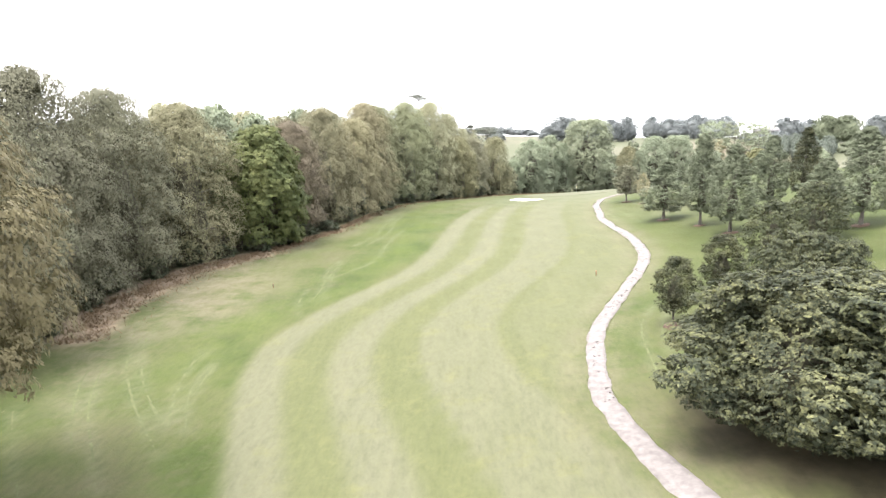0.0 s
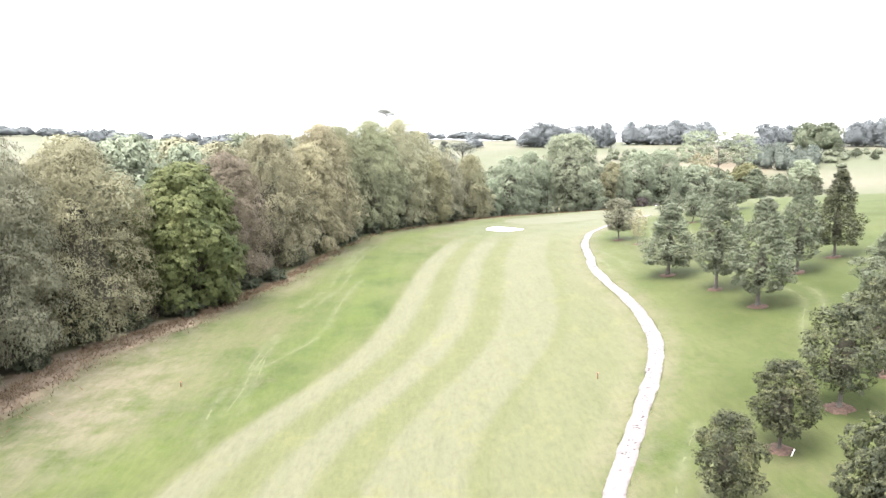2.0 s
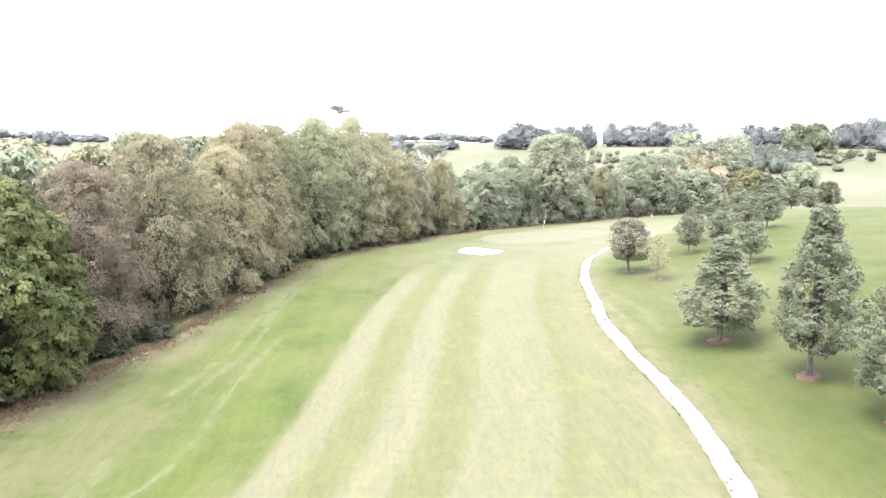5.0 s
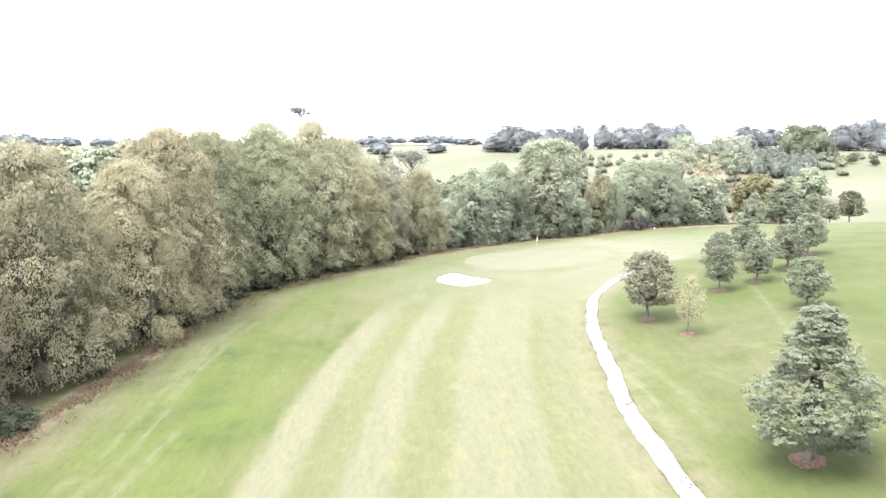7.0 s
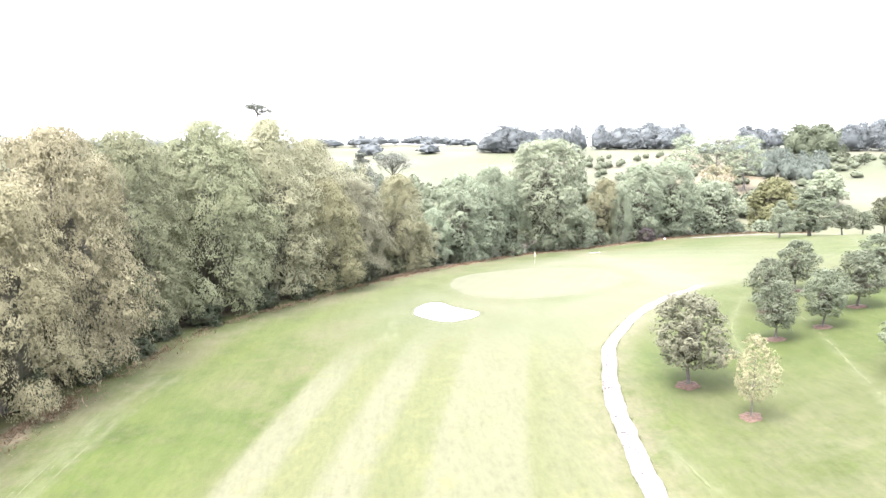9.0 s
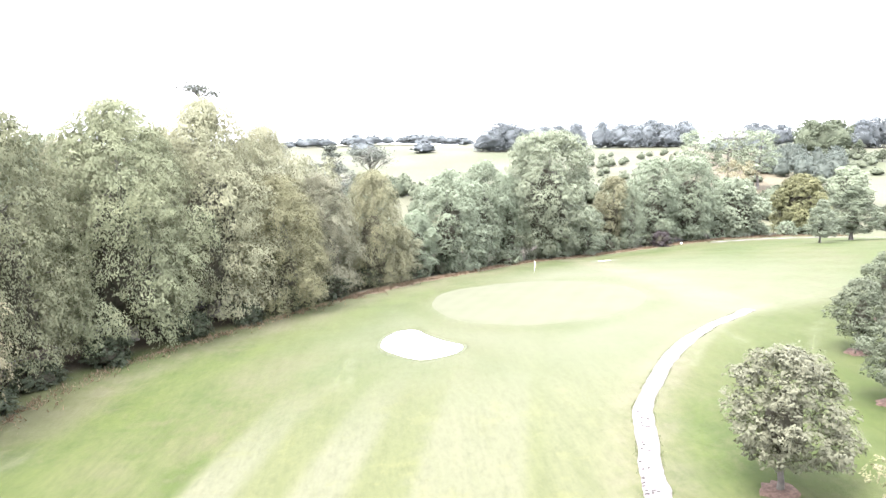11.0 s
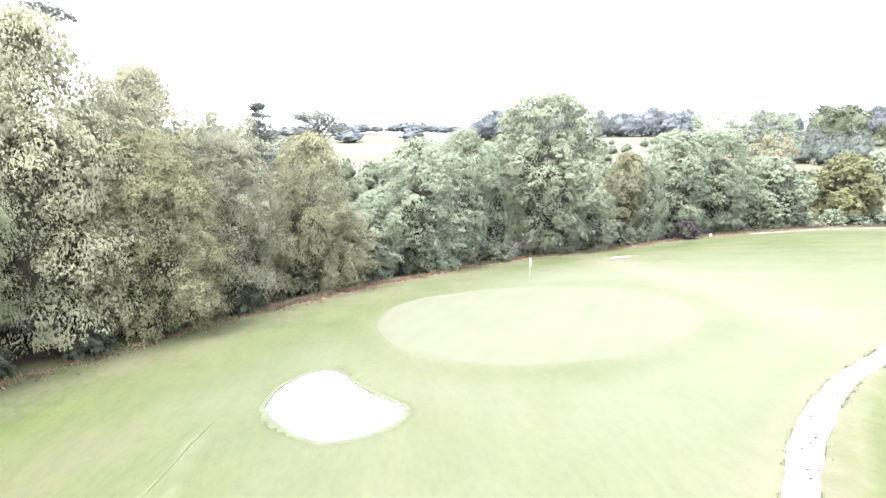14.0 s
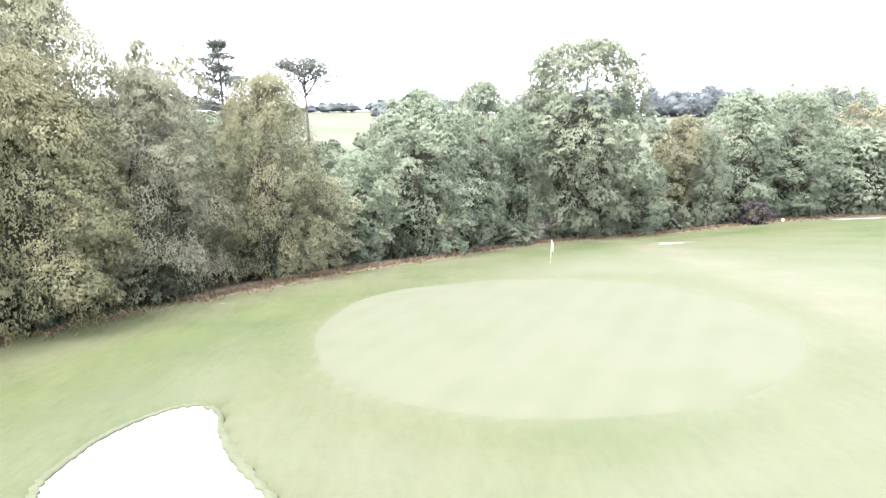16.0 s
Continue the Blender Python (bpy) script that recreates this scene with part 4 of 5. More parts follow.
WOODS = "woodland along the fairway"
G = "grey-green beech with drooping boughs down to the fairway edge"
front = [
    # x, y, height, radius, kind, leaves, label
    (-21.8, 21.6, 20.0, 7.7, overhanging, M_OLIVE, "pale olive beech overhanging the fairway"),
    (-34, 41, 19.5, 7.5, beech, M_DUSK, "tall dark olive-grey beech with drooping boughs"),
    (-35.5, 53.5, 20.3, 7.5, beech, M_DUSK, G),
    (-34, 64, 19.0, 6.6, beech, M_DUSK, G),
    (-30.3, 72.3, 17.8, 7.0, beech, M_BEECH_WARM, "broad olive-grey beech beside a bright chestnut"),
    (-23.9, 81.6, 15.2, 5.8, chestnut, M_CHESTNUT, "dense bright green chestnut with yellowing tips"),
    (-22.3, 91.2, 15.8, 4.9, beech, M_COPPER, "copper-brown beech behind the green chestnut"),
    (-20.0, 101.5, 18.0, 6.0, beech, M_BROWN, "olive-brown beech with a rounded crown"),
    (-16.0, 110.4, 16.4, 5.2, beech, M_TAN, "pale tan-olive beech with drooping sprays"),
    (-15.4, 118.3, 19.4, 6.4, beech, M_TAN, "pale tan-olive beech with drooping sprays"),
    (-14.4, 128.6, 19.4, 6.1, beech, M_DEEP, "deep green beech set back in the edge of the wood"),
    (-8.9, 137.2, 20.8, 7.0, beech, M_DEEP, "deep green beech below the highest part of the wood"),
    (-3.9, 145.8, 21.4, 7.5, beech, M_BEECH, "tall grey-green beech at the wood's highest part"),
    (2.4, 148.4, 14.2, 5.5, beech, M_LIME, "beech with yellow-green patches over the fairway"),
    (0.2, 154.2, 19.6, 6.2, beech, M_BEECH, "tall grey-green beech behind the edge of the wood"),
    (6.4, 155.2, 14.2, 4.6, beech, M_GREY, "grey-brown beech with drooping boughs"),
    (12.4, 161.2, 14.6, 4.5, beech, M_BEECH_WARM, "olive-brown beech at the end of the wood"),
]
# added trees that block the sky showing through the crowns in front
for x, y, h, r in ((-9.0, 149.0, 19.5, 5.8), (-4.0, 157.0, 17.5, 5.6), (-14.0, 140.5, 18.5, 5.8)):
    back.plant(x, y, h, r, "grey-green woodland tree added behind the highest beeches to block the sky", "trees deep in the wood", M_BEECH)
# made-up low tree, sized to fill the end beech's outline in the view
ash.plant(15.6, 164.2, 7.6, 3.0, "low olive tree added to fill out the lower boughs of the end beech", WOODS, M_BEECH)
for x, y, h, r, kind, mat, label in front:
    kind.plant(x, y, h * 1.03, r, label, WOODS, mat)

rng = np.random.default_rng(77)
d_edge = unit(np.gradient(EDGE_LINE, axis=0))
n_edge = np.stack([-d_edge[:, 1], d_edge[:, 0]], 1)
for i in range(0, len(EDGE_LINE), 3):
    ex, ey = EDGE_LINE[i]
    if 20 < ey < 168 and ex < 24:
        for off in ((13.0, 19.5) if i % 4 == 1 else (14.0,)):
            jx, jy = rng.normal(0, 1.4, 2)
            px, py = ex + n_edge[i, 0] * off + jx, ey + n_edge[i, 1] * off + jy
            h = rng.uniform(16, 19) if ey < 118 else rng.uniform(16, 18.5) if ey < 140 else rng.uniform(11.5, 13.5)
            back.plant(px, py, h, rng.uniform(4.6, 6.2), "dark green woodland tree behind the edge beeches", "trees deep in the wood", M_HEDGE if rng.random() < 0.6 else M_BEECH)
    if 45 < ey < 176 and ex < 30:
        shrub.plant(ex + n_edge[i, 0] * 2.2 + rng.normal(0, 0.6), ey + n_edge[i, 1] * 2.2 + rng.normal(0, 0.6), rng.uniform(1.6, 3.2), rng.uniform(1.3, 2.2), "green undergrowth shrub coloured dark for the shade at the foot of the wood", "undergrowth", M_SHADED_SHRUB)

HEDGE = "hedgerow beyond the green"
for x, y, h, r, kind, mat, label in [
    (23.4, 172.4, 15.2, 5.4, ash, M_HEDGE, "grey-green hedgerow tree clothed to the ground"),
    (29.4, 178.9, 16.8, 4.4, ash, M_HEDGE, "narrow green hedgerow tree with ivy"),
    (33.8, 181.8, 14.6, 3.4, ash, M_HEDGE, "slim green hedgerow tree with ivy"),
    (18.3, 168.6, 9.5, 3.2, ash, M_HEDGE, "dark green tree where the wood meets the hedgerow"),
    (41.0, 184.0, 21.4, 7.4, airy, M_PALE, "tall broad grey-green tree rising above the hedgerow"),
    (47.5, 183.0, 8.5, 3.2, ash, M_HEDGE, "young green tree below a taller one"),
    (54.5, 189.5, 13.3, 3.8, ash, M_BEECH_WARM, "thin brown-leaved hedgerow tree"),
    (57.0, 187.0, 11.5, 2.2, ash, M_HEDGE, "dark ivy-clad hedgerow tree trunk"),
    (64.0, 194.0, 16.2, 5.6, ash, M_HEDGE, "dark green oak in the hedgerow"),
    (71.5, 195.0, 16.2, 5.4, airy, M_HEDGE, "green oak in the hedgerow with an ivy-clad trunk"),
    (82.8, 199.6, 11.8, 6.2, rounded, M_HEDGE, "broad low dark green hedgerow tree"),
    (101.0, 205.2, 12.9, 6.0, rounded, M_YELLOW, "yellow-green rounded tree at the hedgerow's end"),
    (147.0, 251.0, 11.6, 5.6, rounded, M_PALE, "olive-green rounded tree in the valley behind the hedgerow"),
]:
    kind.plant(x, y, h, r, label, HEDGE, mat)
for i in range(26):
    t = i / 25
    ex, ey = np.interp(t * 26, [0, 5, 12, 18, 26], [20, 34, 55, 76, 112]), np.interp(t * 26, [0, 5, 12, 18, 26], [167, 179, 186.5, 195.5, 203])
    shrub.plant(ex + rng.normal(0, 0.8), ey + rng.uniform(0, 2), rng.uniform(1.4, 4.0), rng.uniform(1.4, 2.6), "mixed green hedge shrub", "hedge shrubs", M_HEDGE if rng.random() < 0.7 else M_OAK_DULL)
shrub.plant(62.3, 186.4, 3.0, 1.9, "dark purple-leaved shrub in the hedgerow", "hedge shrubs", M_PURPLE)
shrub.plant(52.3, 185.4, 3.4, 2.3, "grey-blue shrub in the hedgerow", "hedge shrubs", M_OAK_DULL)

OAKS = "planted trees beside the path"
for x, y, h, r, kind, mat, label in [
    (16.3, 25.0, 6.6, 5.75, spreading, M_OAK, "broad dense oak with pale tips, branches near the ground"),
    (20.7, 20.3, 6.7, 5.9, spreading, M_OAK, "broad dense oak with pale tips beside its twin"),
    (20.8, 34.0, 6.1, 3.4, spreading, M_OAK, "dark pale-tipped spreading oak with dense leaves"),
    (15.2, 39.0, 4.7, 1.45, sapling, M_OAK, "small round oak on a bare stem"),
    (19.8, 42.9, 4.8, 1.6, sapling, M_OAK, "small round oak with a white stake"),
    (24.7, 45.8, 6.0, 2.15, sapling, M_OAK, "young round oak with a low crown"),
    (29.5, 48.5, 6.3, 2.05, sapling, M_OAK, "young dark green oak with a low crown"),
    (38.3, 56.8, 9.0, 2.6, oak, M_OAK_DULL, "tall conical young oak"),
    (33.5, 54.5, 7.2, 2.25, oak, M_OAK_DULL, "conical young oak with a wide skirt"),
    (29.8, 64.0, 9.2, 2.45, oak, M_OAK_DULL, "conical grey-green young oak"),
    (29.3, 70.6, 10.4, 2.2, oak, M_OAK_DULL, "tall conical grey-green young oak"),
    (27.8, 78.4, 7.8, 2.75, oak, M_OAK_DULL, "conical grey-green young oak"),
    (37.4, 71.4, 8.8, 2.0, oak, M_OAK_DULL, "slim conical young oak"),
    (42.6, 74.0, 8.8, 2.1, oak, M_OAK, "conical dark young oak"),
    (30.15, 103.3, 6.2, 2.3, sapling, M_DUSK, "olive-grey young oak on a bare stem"),
    (31.1, 97.8, 4.9, 1.35, thin_sapling, M_TAN, "thin yellowing young tree with a leaning stem"),
    (39.4, 108.6, 4.6, 1.55, sapling, M_OAK_DULL, "small grey-green oak on a bare stem"),
    (43.5, 109.3, 4.6, 1.6, sapling, M_OAK_DULL, "small grey-green oak on a bare stem"),
    (48.6, 112.3, 4.7, 1.85, sapling, M_OAK_DULL, "small spreading grey-green oak"),
    (43.0, 115.5, 4.7, 1.7, sapling, M_OAK_DULL, "small grey-green oak among others"),
    (48.5, 120.0, 4.9, 1.8, sapling, M_OAK_DULL, "small grey-green oak among others"),
    (54.0, 117.0, 4.8, 1.8, sapling, M_OAK_DULL, "small grey-green oak among others"),
    (41.7, 99.1, 4.4, 1.75, sapling, M_OAK_DULL, "small spreading grey-green oak"),
    (75.8, 164.2, 6.4, 2.0, oak, M_HEDGE, "dark conical young tree"),
    (85.6, 170.5, 8.5, 4.0, oak, M_OAK_DULL, "broad conical grey-green tree"),
    (92.5, 171.5, 5.6, 2.4, sapling, M_OAK_DULL, "small round grey-green tree"),
    (102.4, 173.5, 7.0, 2.5, sapling, M_OAK, "dark young tree on a bare stem"),
    (97.9, 173.2, 4.4, 2.1, sapling, M_OAK_DULL, "low spreading grey-green tree on a short stem"),
]:
    ob = kind.plant(x, y, h, r, label, OAKS, mat)
    if r < 3.5 and y < 130:
        k = 22
        th = np.arange(k) * 2 * math.pi / k
        rr = rng.uniform(0.8, 1.15, k) * (0.5 + 0.12 * r)
        vs = [(x + q * a * math.cos(b), y + q * a * math.sin(b), float(land(x + q * a * math.cos(b), y + q * a * math.sin(b))) + u) for q, u in ((1, -0.04), (0.9, 0.07), (0.35, 0.13)) for a, b in zip(rr, th)]
        vs.append((x, y, float(land(x, y)) + 0.14))
        f = [(i * k + j, i * k + (j + 1) % k, (i + 1) * k + (j + 1) % k, (i + 1) * k + j) for i in range(2) for j in range(k)] + [(2 * k + j, 2 * k + (j + 1) % k, 2 * k + (j + 2) % k, 3 * k) for j in range(0, k, 2)]
        tagged(new("mulch_bed", from_arrays("mulch_bed", vs, f, M_MULCH, True)), "ring of brown bark mulch round a young tree", "mulch", kind="structure")


def pine(x, y, h, spread, deep, label, tiers=0, seed=5, count=13):
    """A pine with a broken flat crown, or with tiers a layered spruce."""
    rng = np.random.default_rng(seed)
    root = tagged(new("pine_tree"), label, "tree", "pines above the wood")
    root.location = (x, y, float(land(x, y)))
    k = 7
    z = np.linspace(-0.3, h * 0.97, k)
    p = np.stack([0.25 * np.sin(z / 5), 0.2 * np.cos(z / 4) - 0.2, z], 1)
    pieces, pos, nrm, along = [tube(p, 0.26 * np.linspace(1, 0.2, k), 8)], [], [], []
    count = tiers * 5 or count
    for i in range(count):
        th = i * 2.4 + rng.normal(0, 0.25)
        if tiers:
            f = 1 - deep / h * (1 - (i // 5 + rng.uniform(-0.6, 0.6)) / tiers)
            L = spread * min(1.0, 0.04 + 1.05 * (1 - f) * h / deep) * rng.uniform(0.75, 1.1)
            rise = rng.uniform(-0.2, 0.3)
        else:
            f = 1 - deep / h * rng.uniform(0.25, 0.95)
            L = spread * rng.uniform(0.45, 1.0)
            rise = max(0.1, ((1 - f) * h - 0.1 * deep) / max(L, 0.5) * rng.uniform(0.55, 1.0) * (1 - 0.45 * (L / spread) ** 2))
        s = np.array([np.interp(f * h, z, p[:, 0]), np.interp(f * h, z, p[:, 1]), f * h * 0.985])
        e = s + np.array([math.cos(th) * L, math.sin(th) * L, L * rise])
        path = np.linspace(s, e, 5) + rng.normal(0, 0.06 * L, (5, 3)) * np.array([[0], [1], [1], [0.6], [0]])
        pieces.append(tube(path, (0.05 if tiers else 0.09) * np.linspace(1, 0.35, 5), 5))
        for q in (np.linspace(0.15, 1, 7) if tiers else (0.7, 0.9, 1.05)):
            c = s + (e - s) * q
            m = 30 if tiers else 70
            wide = (0.21 if tiers else 0.62) * rng.uniform(0.8, 1.3)
            v = rng.normal(0, 1, (m, 3)) * np.array([1, 1, 0.8 if tiers else 0.42]) * wide
            if tiers:
                v[:, 2] -= 0.5 * np.abs(rng.normal(0, 0.3, m))
            pos.append(c + v)
            nrm.append(unit(rng.normal(0, 0.6, (m, 3)) + np.array([0, 0, 0.8])))
            along.append(unit(np.array([math.cos(th), math.sin(th), 0.1]) + rng.normal(0, 0.6, (m, 3))))
    v, f = merge(*pieces)
    part("trunk", from_arrays("trunk", v, f, M_BARK, True), root, "bare pine trunk with thin limbs")
    v, f = leaves(rng, np.concatenate(pos), np.concatenate(nrm), np.concatenate(along), 0.30, 0.34)
    part("crown", from_arrays("crown", v, f, M_PINE), root, "dark needle tufts with gaps")


pine(-6.8, 156.2, 25.5, 2.6, 2.8, "tall pine with a sparse flat top above the wood", count=8)
pine(6.6, 169.6, 19.2, 7.0, 9.0, "grey-green layered spruce behind the beeches", tiers=10, seed=6)
pine(11.6, 180.5, 20.2, 3.2, 5.0, "tall pine with an open rounded crown", seed=7, count=20)
open_tree.plant(5.2, 160.6, 17.0, 3.4, "thin open-topped tree behind the beeches", "trees deep in the wood", M_GREY)
for px, py, h, r in ((121.0, 290.0, 20.8, 7.0), (130.0, 286.0, 20.3, 6.2), (139.0, 283.0, 19.8, 6.6)):
    open_tree.plant(px, py, h, r, "open-crowned tree far behind the hedgerow", "open trees in the valley", M_PALE)

open_tree.plant(86.1, 203.6, 15.5, 3.6, "thin half-bare tree behind the hedgerow", "open trees in the valley", M_TAN)


# ---- the distance ----
def far_wood(name, label, spots, seed, mat, blob=0.42, count=860, masses=16):
    """A wood far off: many rounded crowns run together, each of hundreds of leaf clumps."""
    rng = np.random.default_rng(seed)
    fans = max(5, count // 24)
    shapes = []
    for _ in range(5):
        v, f = foliage(rng, "dome", 10, 6, 0.0, masses, 0.40 * (16 / masses) ** 0.4, fans, 9, blob, fan=1.1, droop=0.3, lobes=0.08, tilt=0.9, slim=0.8, fill=1.4, clefts=False)
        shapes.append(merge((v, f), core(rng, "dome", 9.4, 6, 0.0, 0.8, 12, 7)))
    pieces = []
    for i, (x, y, h, r) in enumerate(spots):
        v, f = shapes[i % 5]
        a = rng.uniform(0, 2 * math.pi)
        turn = np.array([[math.cos(a), math.sin(a), 0], [-math.sin(a), math.cos(a), 0], [0, 0, 1]])
        pieces.append((v @ turn * np.array([r * 0.22, r * 0.22, h / 10]) + np.array([x, y, float(land(x, y))]), f))
    v, f = merge(*pieces)
    tagged(new(name, from_arrays(name, v, f, mat)), label, "wood", kind="stuff")


def bearing(deg, d):
    a = radians(deg)
    return 9.6 + d * math.sin(a), 59.3 + d * math.cos(a)


def stand(deg0, deg1, d, depth, h, r, seed, gap=0.42, scatter=2.0):
    rng = np.random.default_rng(seed)
    out, width = [], abs(deg1 - deg0) * d * math.pi / 180
    for row in range(max(1, int(depth / (r * 1.4)))):
        for i in range(max(1, round(width / (r * 2 * gap)))):
            a = deg0 + (deg1 - deg0) * (i + 0.5 + rng.uniform(-0.6, 0.6)) / max(1, round(width / (r * 2 * gap)))
            x, y = bearing(a, d + row * r * 1.4 + rng.normal(0, scatter))
            out.append((x, y, h * rng.uniform(0.74, 1.12), r * rng.uniform(0.8, 1.3)))
    return out


far_wood("far_wood", "dark grey-green wood on the far hill", stand(9.1, 16.8, 430, 20, 17.5, 7.5, 1), 1, M_FAR_HAZE)
far_wood("far_wood", "long dark grey-green wood on the skyline", stand(18.6, 25.6, 500, 20, 18.5, 8, 2), 2, M_FAR_HAZE)
far_wood("far_wood", "clump of dark trees beside the farmhouse", stand(30.4, 32.3, 470, 16, 15, 6.5, 3), 3, M_FAR_HAZE)
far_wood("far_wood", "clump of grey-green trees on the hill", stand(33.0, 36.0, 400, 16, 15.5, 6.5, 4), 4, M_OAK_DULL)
far_wood("far_wood", "clump of dark rounded trees on the hill", stand(36.6, 40.2, 440, 16, 17, 6.5, 5), 5, M_FAR_HAZE)
far_wood("far_wood", "line of dark trees on the far hill", stand(40, 52, 400, 10, 13, 6.5, 6), 6, M_FAR_HAZE)
far_wood("far_hedge", "distant hedge line on the skyline", stand(-75, 8, 520, 1, 7.5, 6, 7, 0.75), 7, M_FAR_HAZE, 1.2, 240, 5)
far_wood("far_hedge", "distant trees along field boundaries", [s for i, s in enumerate(stand(-70, 8, 430, 1, 9, 5.5, 8, 2.4)) if i % 3], 8, M_FAR_HAZE, 1.3, 240, 5)
far_wood("valley_scrub", "scrub and small trees in the dip beyond the hedgerow", stand(-6, 34, 222, 22, 6.5, 2.4, 9, 2.0, 7.0), 9, M_OAK_DULL, 0.9, 300, 6)
far_wood("valley_scrub", "scattered bushes on the far slope", [s for i, s in enumerate(stand(12, 40, 300, 60, 3.6, 1.6, 10, 5.6, 24.0)) if i % 3], 10, M_OAK_DULL, 1.0, 190, 4)
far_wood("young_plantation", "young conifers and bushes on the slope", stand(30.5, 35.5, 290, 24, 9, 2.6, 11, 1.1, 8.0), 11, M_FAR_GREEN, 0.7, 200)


def farmhouse(x, y, turn):
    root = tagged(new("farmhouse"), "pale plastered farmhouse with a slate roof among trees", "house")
    root.matrix_basis = pose(x, y, float(land(x, y)) - 0.3, 0, 0, turn)

    def box(name, cx, cy, cz, sx, sy, sz, mat, parent, bevel=0.05):
        bm = bmesh.new()
        bmesh.ops.create_cube(bm, size=1, matrix=Matrix.LocRotScale((cx, cy, cz), None, (sx, sy, sz)))
        bmesh.ops.bevel(bm, geom=bm.edges[:], offset=bevel, segments=1, affect="EDGES")
        me = bpy.data.meshes.new(name)
        bm.to_mesh(me)
        bm.free()
        me.materials.append(mat)
        return part(name, me, parent)

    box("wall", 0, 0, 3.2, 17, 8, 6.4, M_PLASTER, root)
    v = np.array([(-9.5, -4.5, 6.4), (9.5, -4.5, 6.4), (9.5, 4.5, 6.4), (-9.5, 4.5, 6.4), (-7, 0, 9.4), (7, 0, 9.4), (-7, 0.1, 9.4), (7, 0.1, 9.4)])
    f = np.array([(0, 1, 5, 4), (2, 3, 6, 7), (1, 2, 7, 5), (3, 0, 4, 6), (3, 2, 1, 0)])
    roof = part("roof", from_arrays("roof", v, f, M_SLATE), root, "pale slate hipped roof")
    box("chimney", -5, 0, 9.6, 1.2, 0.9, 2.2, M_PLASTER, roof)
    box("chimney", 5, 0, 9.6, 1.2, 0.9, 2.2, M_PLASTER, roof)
    for i in range(5):
        for zz in (1.9, 4.7):
            w = box("window", -7.2 + i * 3.6, -4.02, zz, 1.1, 0.12, 1.5, M_WHITE, root, 0.02)
            box("pane", -7.2 + i * 3.6, -4.1, zz, 0.9, 0.05, 1.3, M_PANE, w, 0.01)


far_wood("far_hedge", "low trees before the farmhouse", stand(27.0, 28.6, 430, 1, 6, 3.5, 14) + stand(29.3, 30.5, 425, 1, 7, 3.5, 15), 14, M_FAR_HAZE, 1.0, 240)
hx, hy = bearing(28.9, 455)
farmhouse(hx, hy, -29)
for a, d, h, r in ((34.6, 318, 6.2, 2.6), (36.8, 340, 8.5, 2.8), (38.2, 330, 5.0, 2.2), (39.6, 322, 4.4, 1.9)):
    px, py = bearing(a, d)
    oak.plant(px, py, h, r, "small grey-green tree on the far slope", "trees on the far slope", M_OAK_DULL)
for i in range(9):
    px, py = bearing(13.5 + 1.9 * i + rng.normal(0, 0.5), 205 + 12 * (i % 3) + rng.normal(0, 5))
    rounded.plant(px, py, rng.uniform(6.5, 9.5), rng.uniform(2.8, 4.2), "dull green tree in the dip behind the hedgerow", "trees in the dip", M_HEDGE if i % 2 else M_OAK_DULL)


# ---- small things ----
def lathe(profile, sides=10):
    th = np.arange(sides) * 2 * math.pi / sides
    v = np.concatenate([np.stack([r * np.cos(th), r * np.sin(th), np.full(sides, z)], 1) for r, z in profile])
    f = [(i * sides + j, i * sides + (j + 1) % sides, (i + 1) * sides + (j + 1) % sides, (i + 1) * sides + j) for i in range(len(profile) - 1) for j in range(sides)]
    return v, np.array(f)


def marker_post(x, y):
    root = tagged(new("marker_post"), "short rust-red wooden distance post in the turf", "post", "distance posts")
    root.location = (x, y, float(land(x, y)) - 0.05)
    v, f = lathe([(0.001, 0), (0.04, 0), (0.04, 0.46), (0.028, 0.50), (0.001, 0.505)])
    part("shaft", from_arrays("shaft", v, f, M_STAKE, True), root)
    v, f = lathe([(0.043, 0.30), (0.043, 0.38)])
    part("band", from_arrays("band", v, f, M_BLACK, True), root, "dark painted band")


marker_post(-16.7, 60.0)
marker_post(13.9, 54.7)


def flagstick(x, y):
    root = tagged(new("flagstick"), "white flagstick with a pale yellow flag", "flag")
    root.location = (x, y, float(land(x, y)))
    v, f = lathe([(0.001, -0.1), (0.011, -0.1), (0.010, 1.0), (0.008, 1.83), (0.001, 1.84)], 8)
    part("pole", from_arrays("pole", v, f, M_WHITE, True), root)
    n = 9
    u = np.linspace(0, 1, n)
    rows = []
    for side in (0.006, -0.006):
        for zz in (1.82, 1.55, 1.15):
            rows.append(np.stack([0.015 + u * 0.14, side + 0.07 * np.sin(u * 5) * u, zz - 0.30 * u ** 1.5 + 0 * u], 1))
    v = np.concatenate(rows)
    f = np.concatenate([grid_faces(n, 3), grid_faces(n, 3) + 3 * n])
    part("flag", from_arrays("flag", v, f, M_FLAG, True), root, "pale yellow cloth flag hanging limp")


flagstick(33.6, 161.2)


def white_box(x, y, s, label):
    bm = bmesh.new()
    bmesh.ops.create_cube(bm, size=1, matrix=Matrix.LocRotScale((0, 0, s * 0.6), None, (s, s * 0.5, s * 1.2)))
    bmesh.ops.bevel(bm, geom=bm.edges[:], offset=0.04, segments=2, affect="EDGES")
    me = bpy.data.meshes.new("tee_marker")
    bm.to_mesh(me)
    bm.free()
    me.materials.append(M_WHITE)
    ob = tagged(new("tee_marker", me), label, "marker")
    ob.location = (x, y, float(land(x, y)) - 0.03)


white_box(67.2, 188.6, 0.28, "small white marker board on the grass by the hedge")


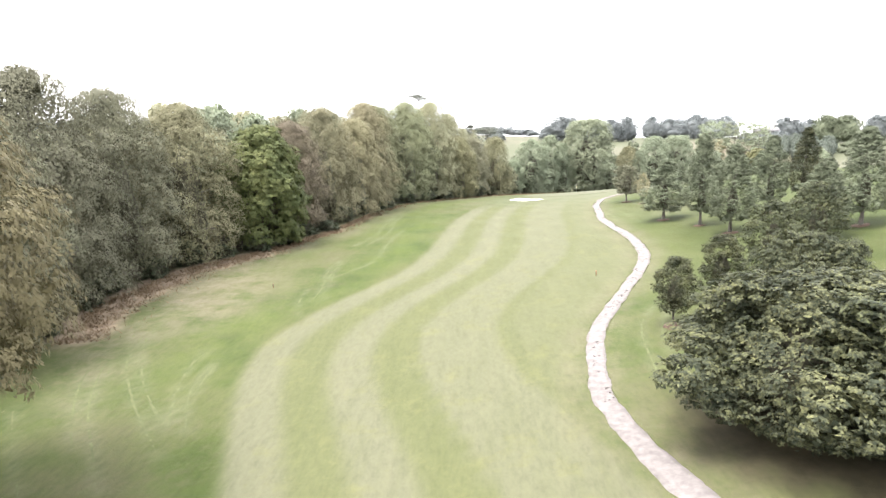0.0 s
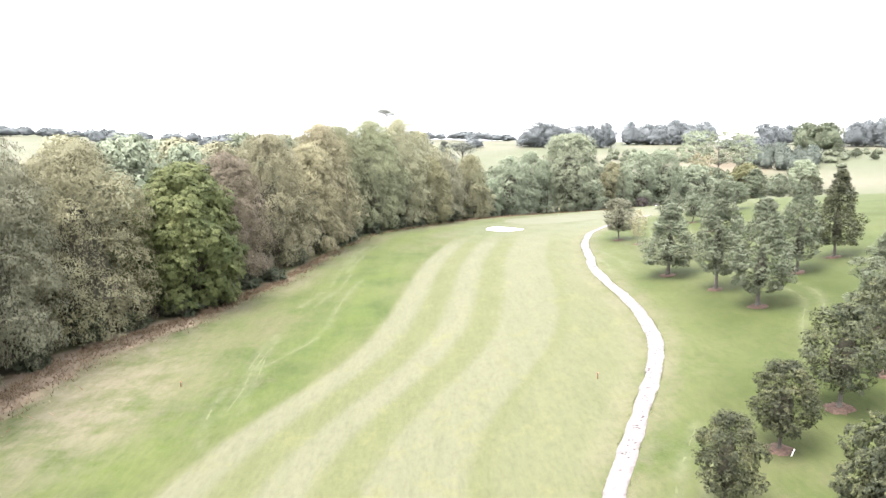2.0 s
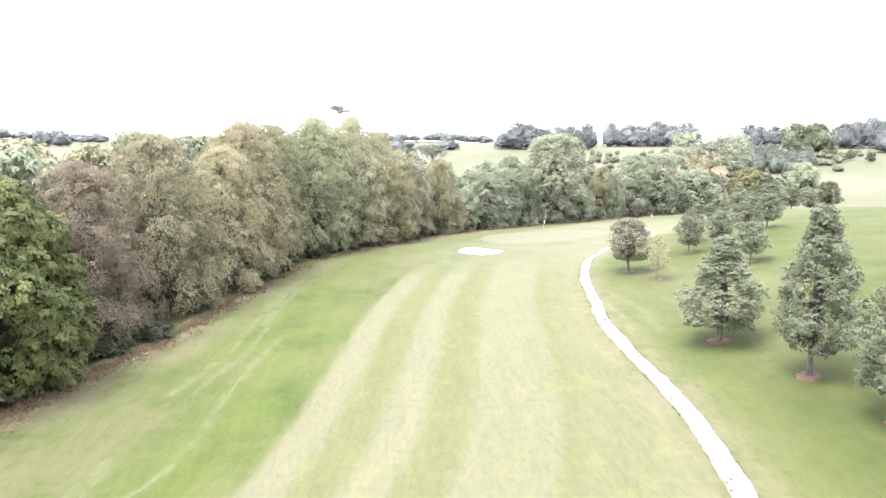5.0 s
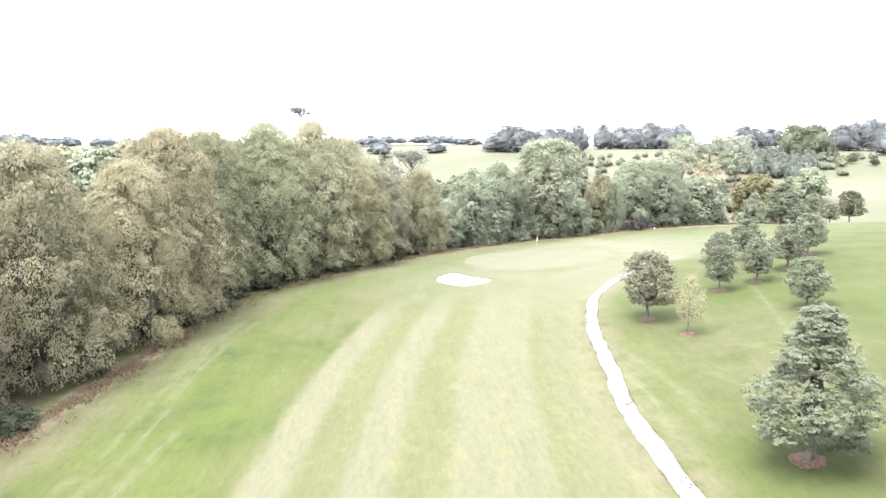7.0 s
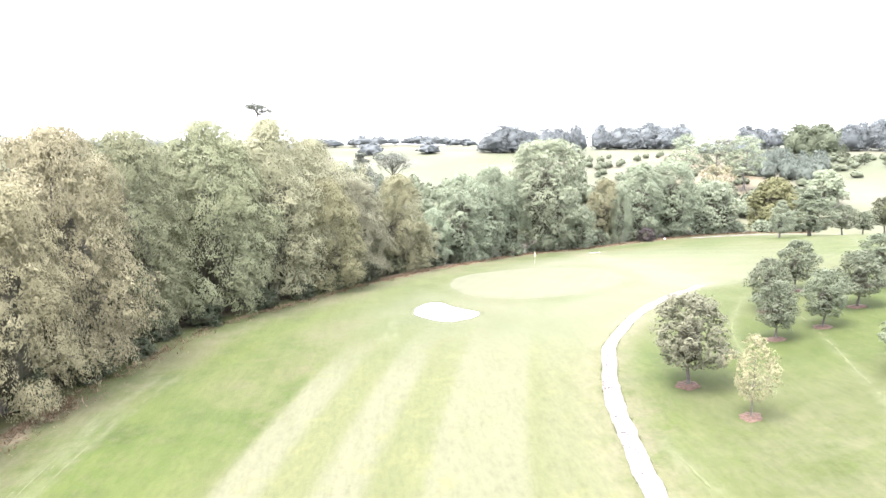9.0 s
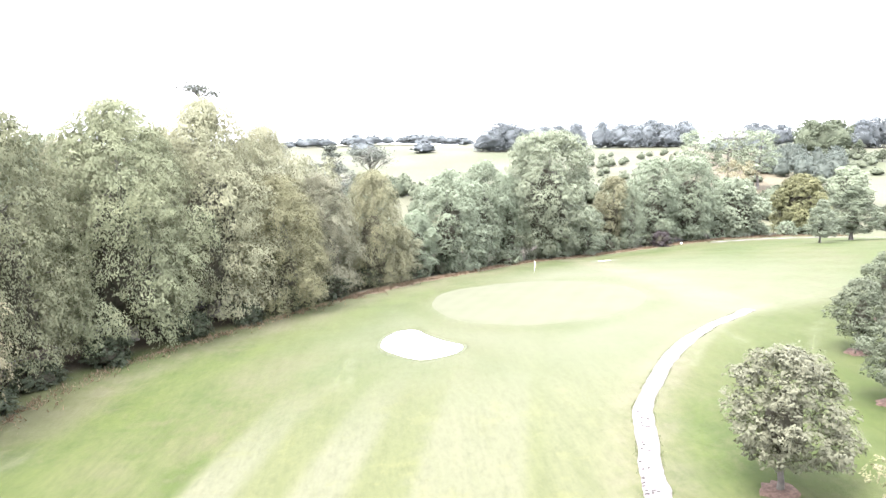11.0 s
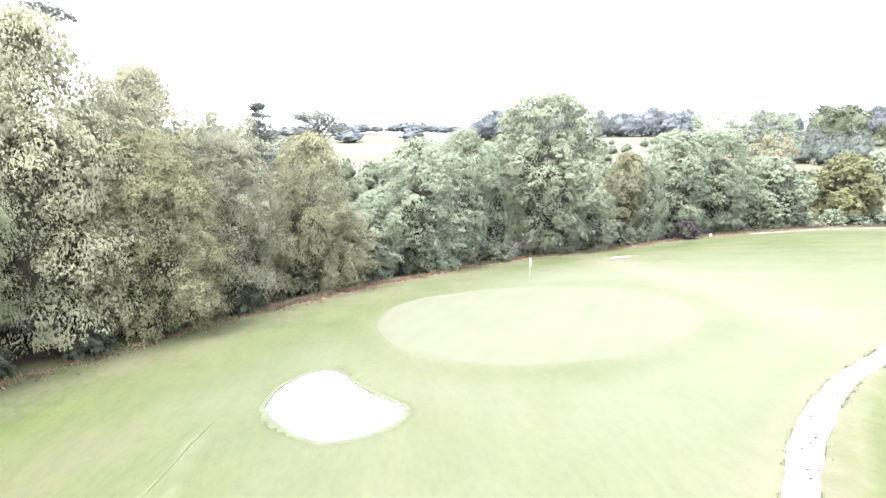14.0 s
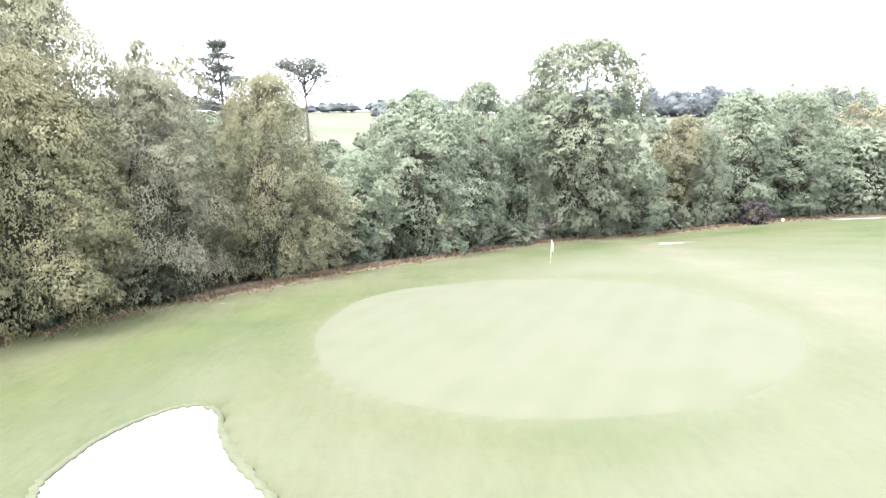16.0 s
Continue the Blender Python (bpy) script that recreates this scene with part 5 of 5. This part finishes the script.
def stake(x, y, lean):
    root = tagged(new("tree_stake"), "short white wooden stake leaning beside a sapling", "stake")
    root.matrix_basis = pose(x, y, float(land(x, y)) - 0.05, lean, 12, 0)
    v, f = lathe([(0.001, 0), (0.035, 0), (0.03, 0.5), (0.001, 0.515)], 6)
    part("shaft", from_arrays("shaft", v, f, M_WHITE), root)


stake(20.0, 42.2, 8)


def dry_grass():
    """Long tan grass along the foot of the wood and the hedgerow."""
    rng = np.random.default_rng(5)
    pos = []
    for i in range(len(EDGE_LINE) - 1):
        a, b = EDGE_LINE[i], EDGE_LINE[i + 1]
        if not (44 < a[1] < 203 and a[0] < 105):
            continue
        k = int(np.linalg.norm(b - a) * (60 if 112 < a[1] < 150 else 190))
        t = rng.random((k, 1))
        clump = np.abs(rng.normal(0, 1, (k, 1))) * (0.9 + 1.0 * math.exp(-((a[1] - 58) / 22) ** 2))
        pos.append(a + (b - a) * t + n_edge[i] * (1.0 - clump) + rng.normal(0, 0.12, (k, 2)))
    p = np.concatenate(pos)
    keep = np.sin(p[:, 0] * 1.7 + np.sin(p[:, 1])) * np.sin(p[:, 1] * 1.3) + rng.normal(0, 0.5, len(p)) > -0.35
    p = p[keep]
    base = np.stack([p[:, 0], p[:, 1], land(p[:, 0], p[:, 1]) - 0.02], 1)
    up = unit(np.stack([rng.normal(0, 0.9, len(p)), rng.normal(0, 0.9, len(p)), np.ones(len(p))], 1))
    side = unit(np.cross(up, rng.normal(0, 1, (len(p), 3))))
    h = rng.uniform(0.15, 0.5, (len(p), 1))
    v = np.stack([base - side * 0.05, base + side * 0.05, base + up * h + rng.normal(0, 0.05, (len(p), 3))], 1).reshape(-1, 3)
    me = from_arrays("dry_grass", v, np.arange(len(v)).reshape(-1, 3), M_DRY)
    tagged(new("dry_grass", me), "long tan grass along the foot of the trees", "grass", kind="stuff")


dry_grass()


def path_verge():
    """Tufts of uncut grass that lean over both edges of the gravel."""
    rng = np.random.default_rng(31)
    line = resample(WAY_LINE, 0.05)
    d = unit(np.gradient(line, axis=0))
    nrm = np.stack([d[:, 1], -d[:, 0]], 1)
    s = np.arange(len(line)) * 0.05
    pos, lean = [], []
    for side, shift in ((-1, 0.0), (1, 2.0)):
        thick = np.clip(np.sin(s * 1.9 + shift) * np.sin(s * 0.63 + 1 + shift) + 0.4 * np.sin(s * 7.1) + 0.25, 0, 1)
        for _ in range(5):
            i = np.nonzero(rng.random(len(line)) < thick * np.where(line[:, 1] > 40, 0.85, 0.5))[0]
            off = 0.54 + np.abs(rng.normal(0, 0.09, len(i))) - 0.05 * thick[i]
            pos.append(line[i] + nrm[i] * (side * off)[:, None] + d[i] * rng.normal(0, 0.03, (len(i), 1)))
            lean.append(-side * nrm[i] * rng.uniform(-0.2, 0.7, (len(i), 1)))
    p, q = np.concatenate(pos), np.concatenate(lean)
    k = len(p)
    base = np.stack([p[:, 0], p[:, 1], land(p[:, 0], p[:, 1]) + ripple(p[:, 0], p[:, 1]) - 0.02], 1)
    up = unit(np.stack([q[:, 0] + rng.normal(0, 0.35, k), q[:, 1] + rng.normal(0, 0.35, k), np.ones(k)], 1))
    side = unit(np.cross(up, rng.normal(0, 1, (k, 3))))
    h = rng.uniform(0.05, 0.13, (k, 1))
    v = np.stack([base - side * 0.02, base + side * 0.02, base + up * h], 1).reshape(-1, 3)
    me = from_arrays("verge_grass", v, np.arange(len(v)).reshape(-1, 3), M_VERGE)
    tagged(new("verge_grass", me), "tufts of uncut grass along the edges of the gravel path", "grass", kind="stuff")


def path_clods():
    """Dark clods and stones kicked up on the gravel, in loose clusters."""
    rng = np.random.default_rng(32)
    line = resample(WAY_LINE, 0.1)
    d = unit(np.gradient(line, axis=0))
    nrm = np.stack([d[:, 1], -d[:, 0]], 1)
    th = np.arange(6) * math.pi / 3
    vs, fs, o = [], [], 0
    for _ in range(75):
        i = rng.integers(300, len(line) - 8)
        at = rng.normal(0, 0.2)
        for _ in range(rng.integers(1, 5)):
            c = line[i] + nrm[i] * np.clip(at + rng.normal(0, 0.12), -0.45, 0.45) + d[i] * rng.normal(0, 0.3)
            z = float(land(c[0], c[1]) + ripple(c[0], c[1])) + 0.045
            r = rng.uniform(0.025, 0.065) * rng.uniform(0.7, 1.3, 6)
            a, b = np.cos(th) * r * 1.5, np.sin(th) * r
            for f, up in ((1.0, -0.02), (0.75, 0.03)):
                vs.append(np.stack([c[0] + a * f, c[1] + b * f, np.full(6, z + up) + rng.normal(0, 0.004, 6)], 1))
            vs.append(np.array([(c[0], c[1], z + 0.042)]))
            for j in range(6):
                n = (j + 1) % 6
                fs += [(o + j, o + n, o + 6 + n), (o + j, o + 6 + n, o + 6 + j), (o + 6 + j, o + 6 + n, o + 12)]
            o += 13
    me = from_arrays("path_clods", np.concatenate(vs), np.array(fs), M_CLOD)
    tagged(new("path_clods", me), "small dark clods and stones lying on the gravel path", "stones", kind="stuff")


path_verge()
path_clods()
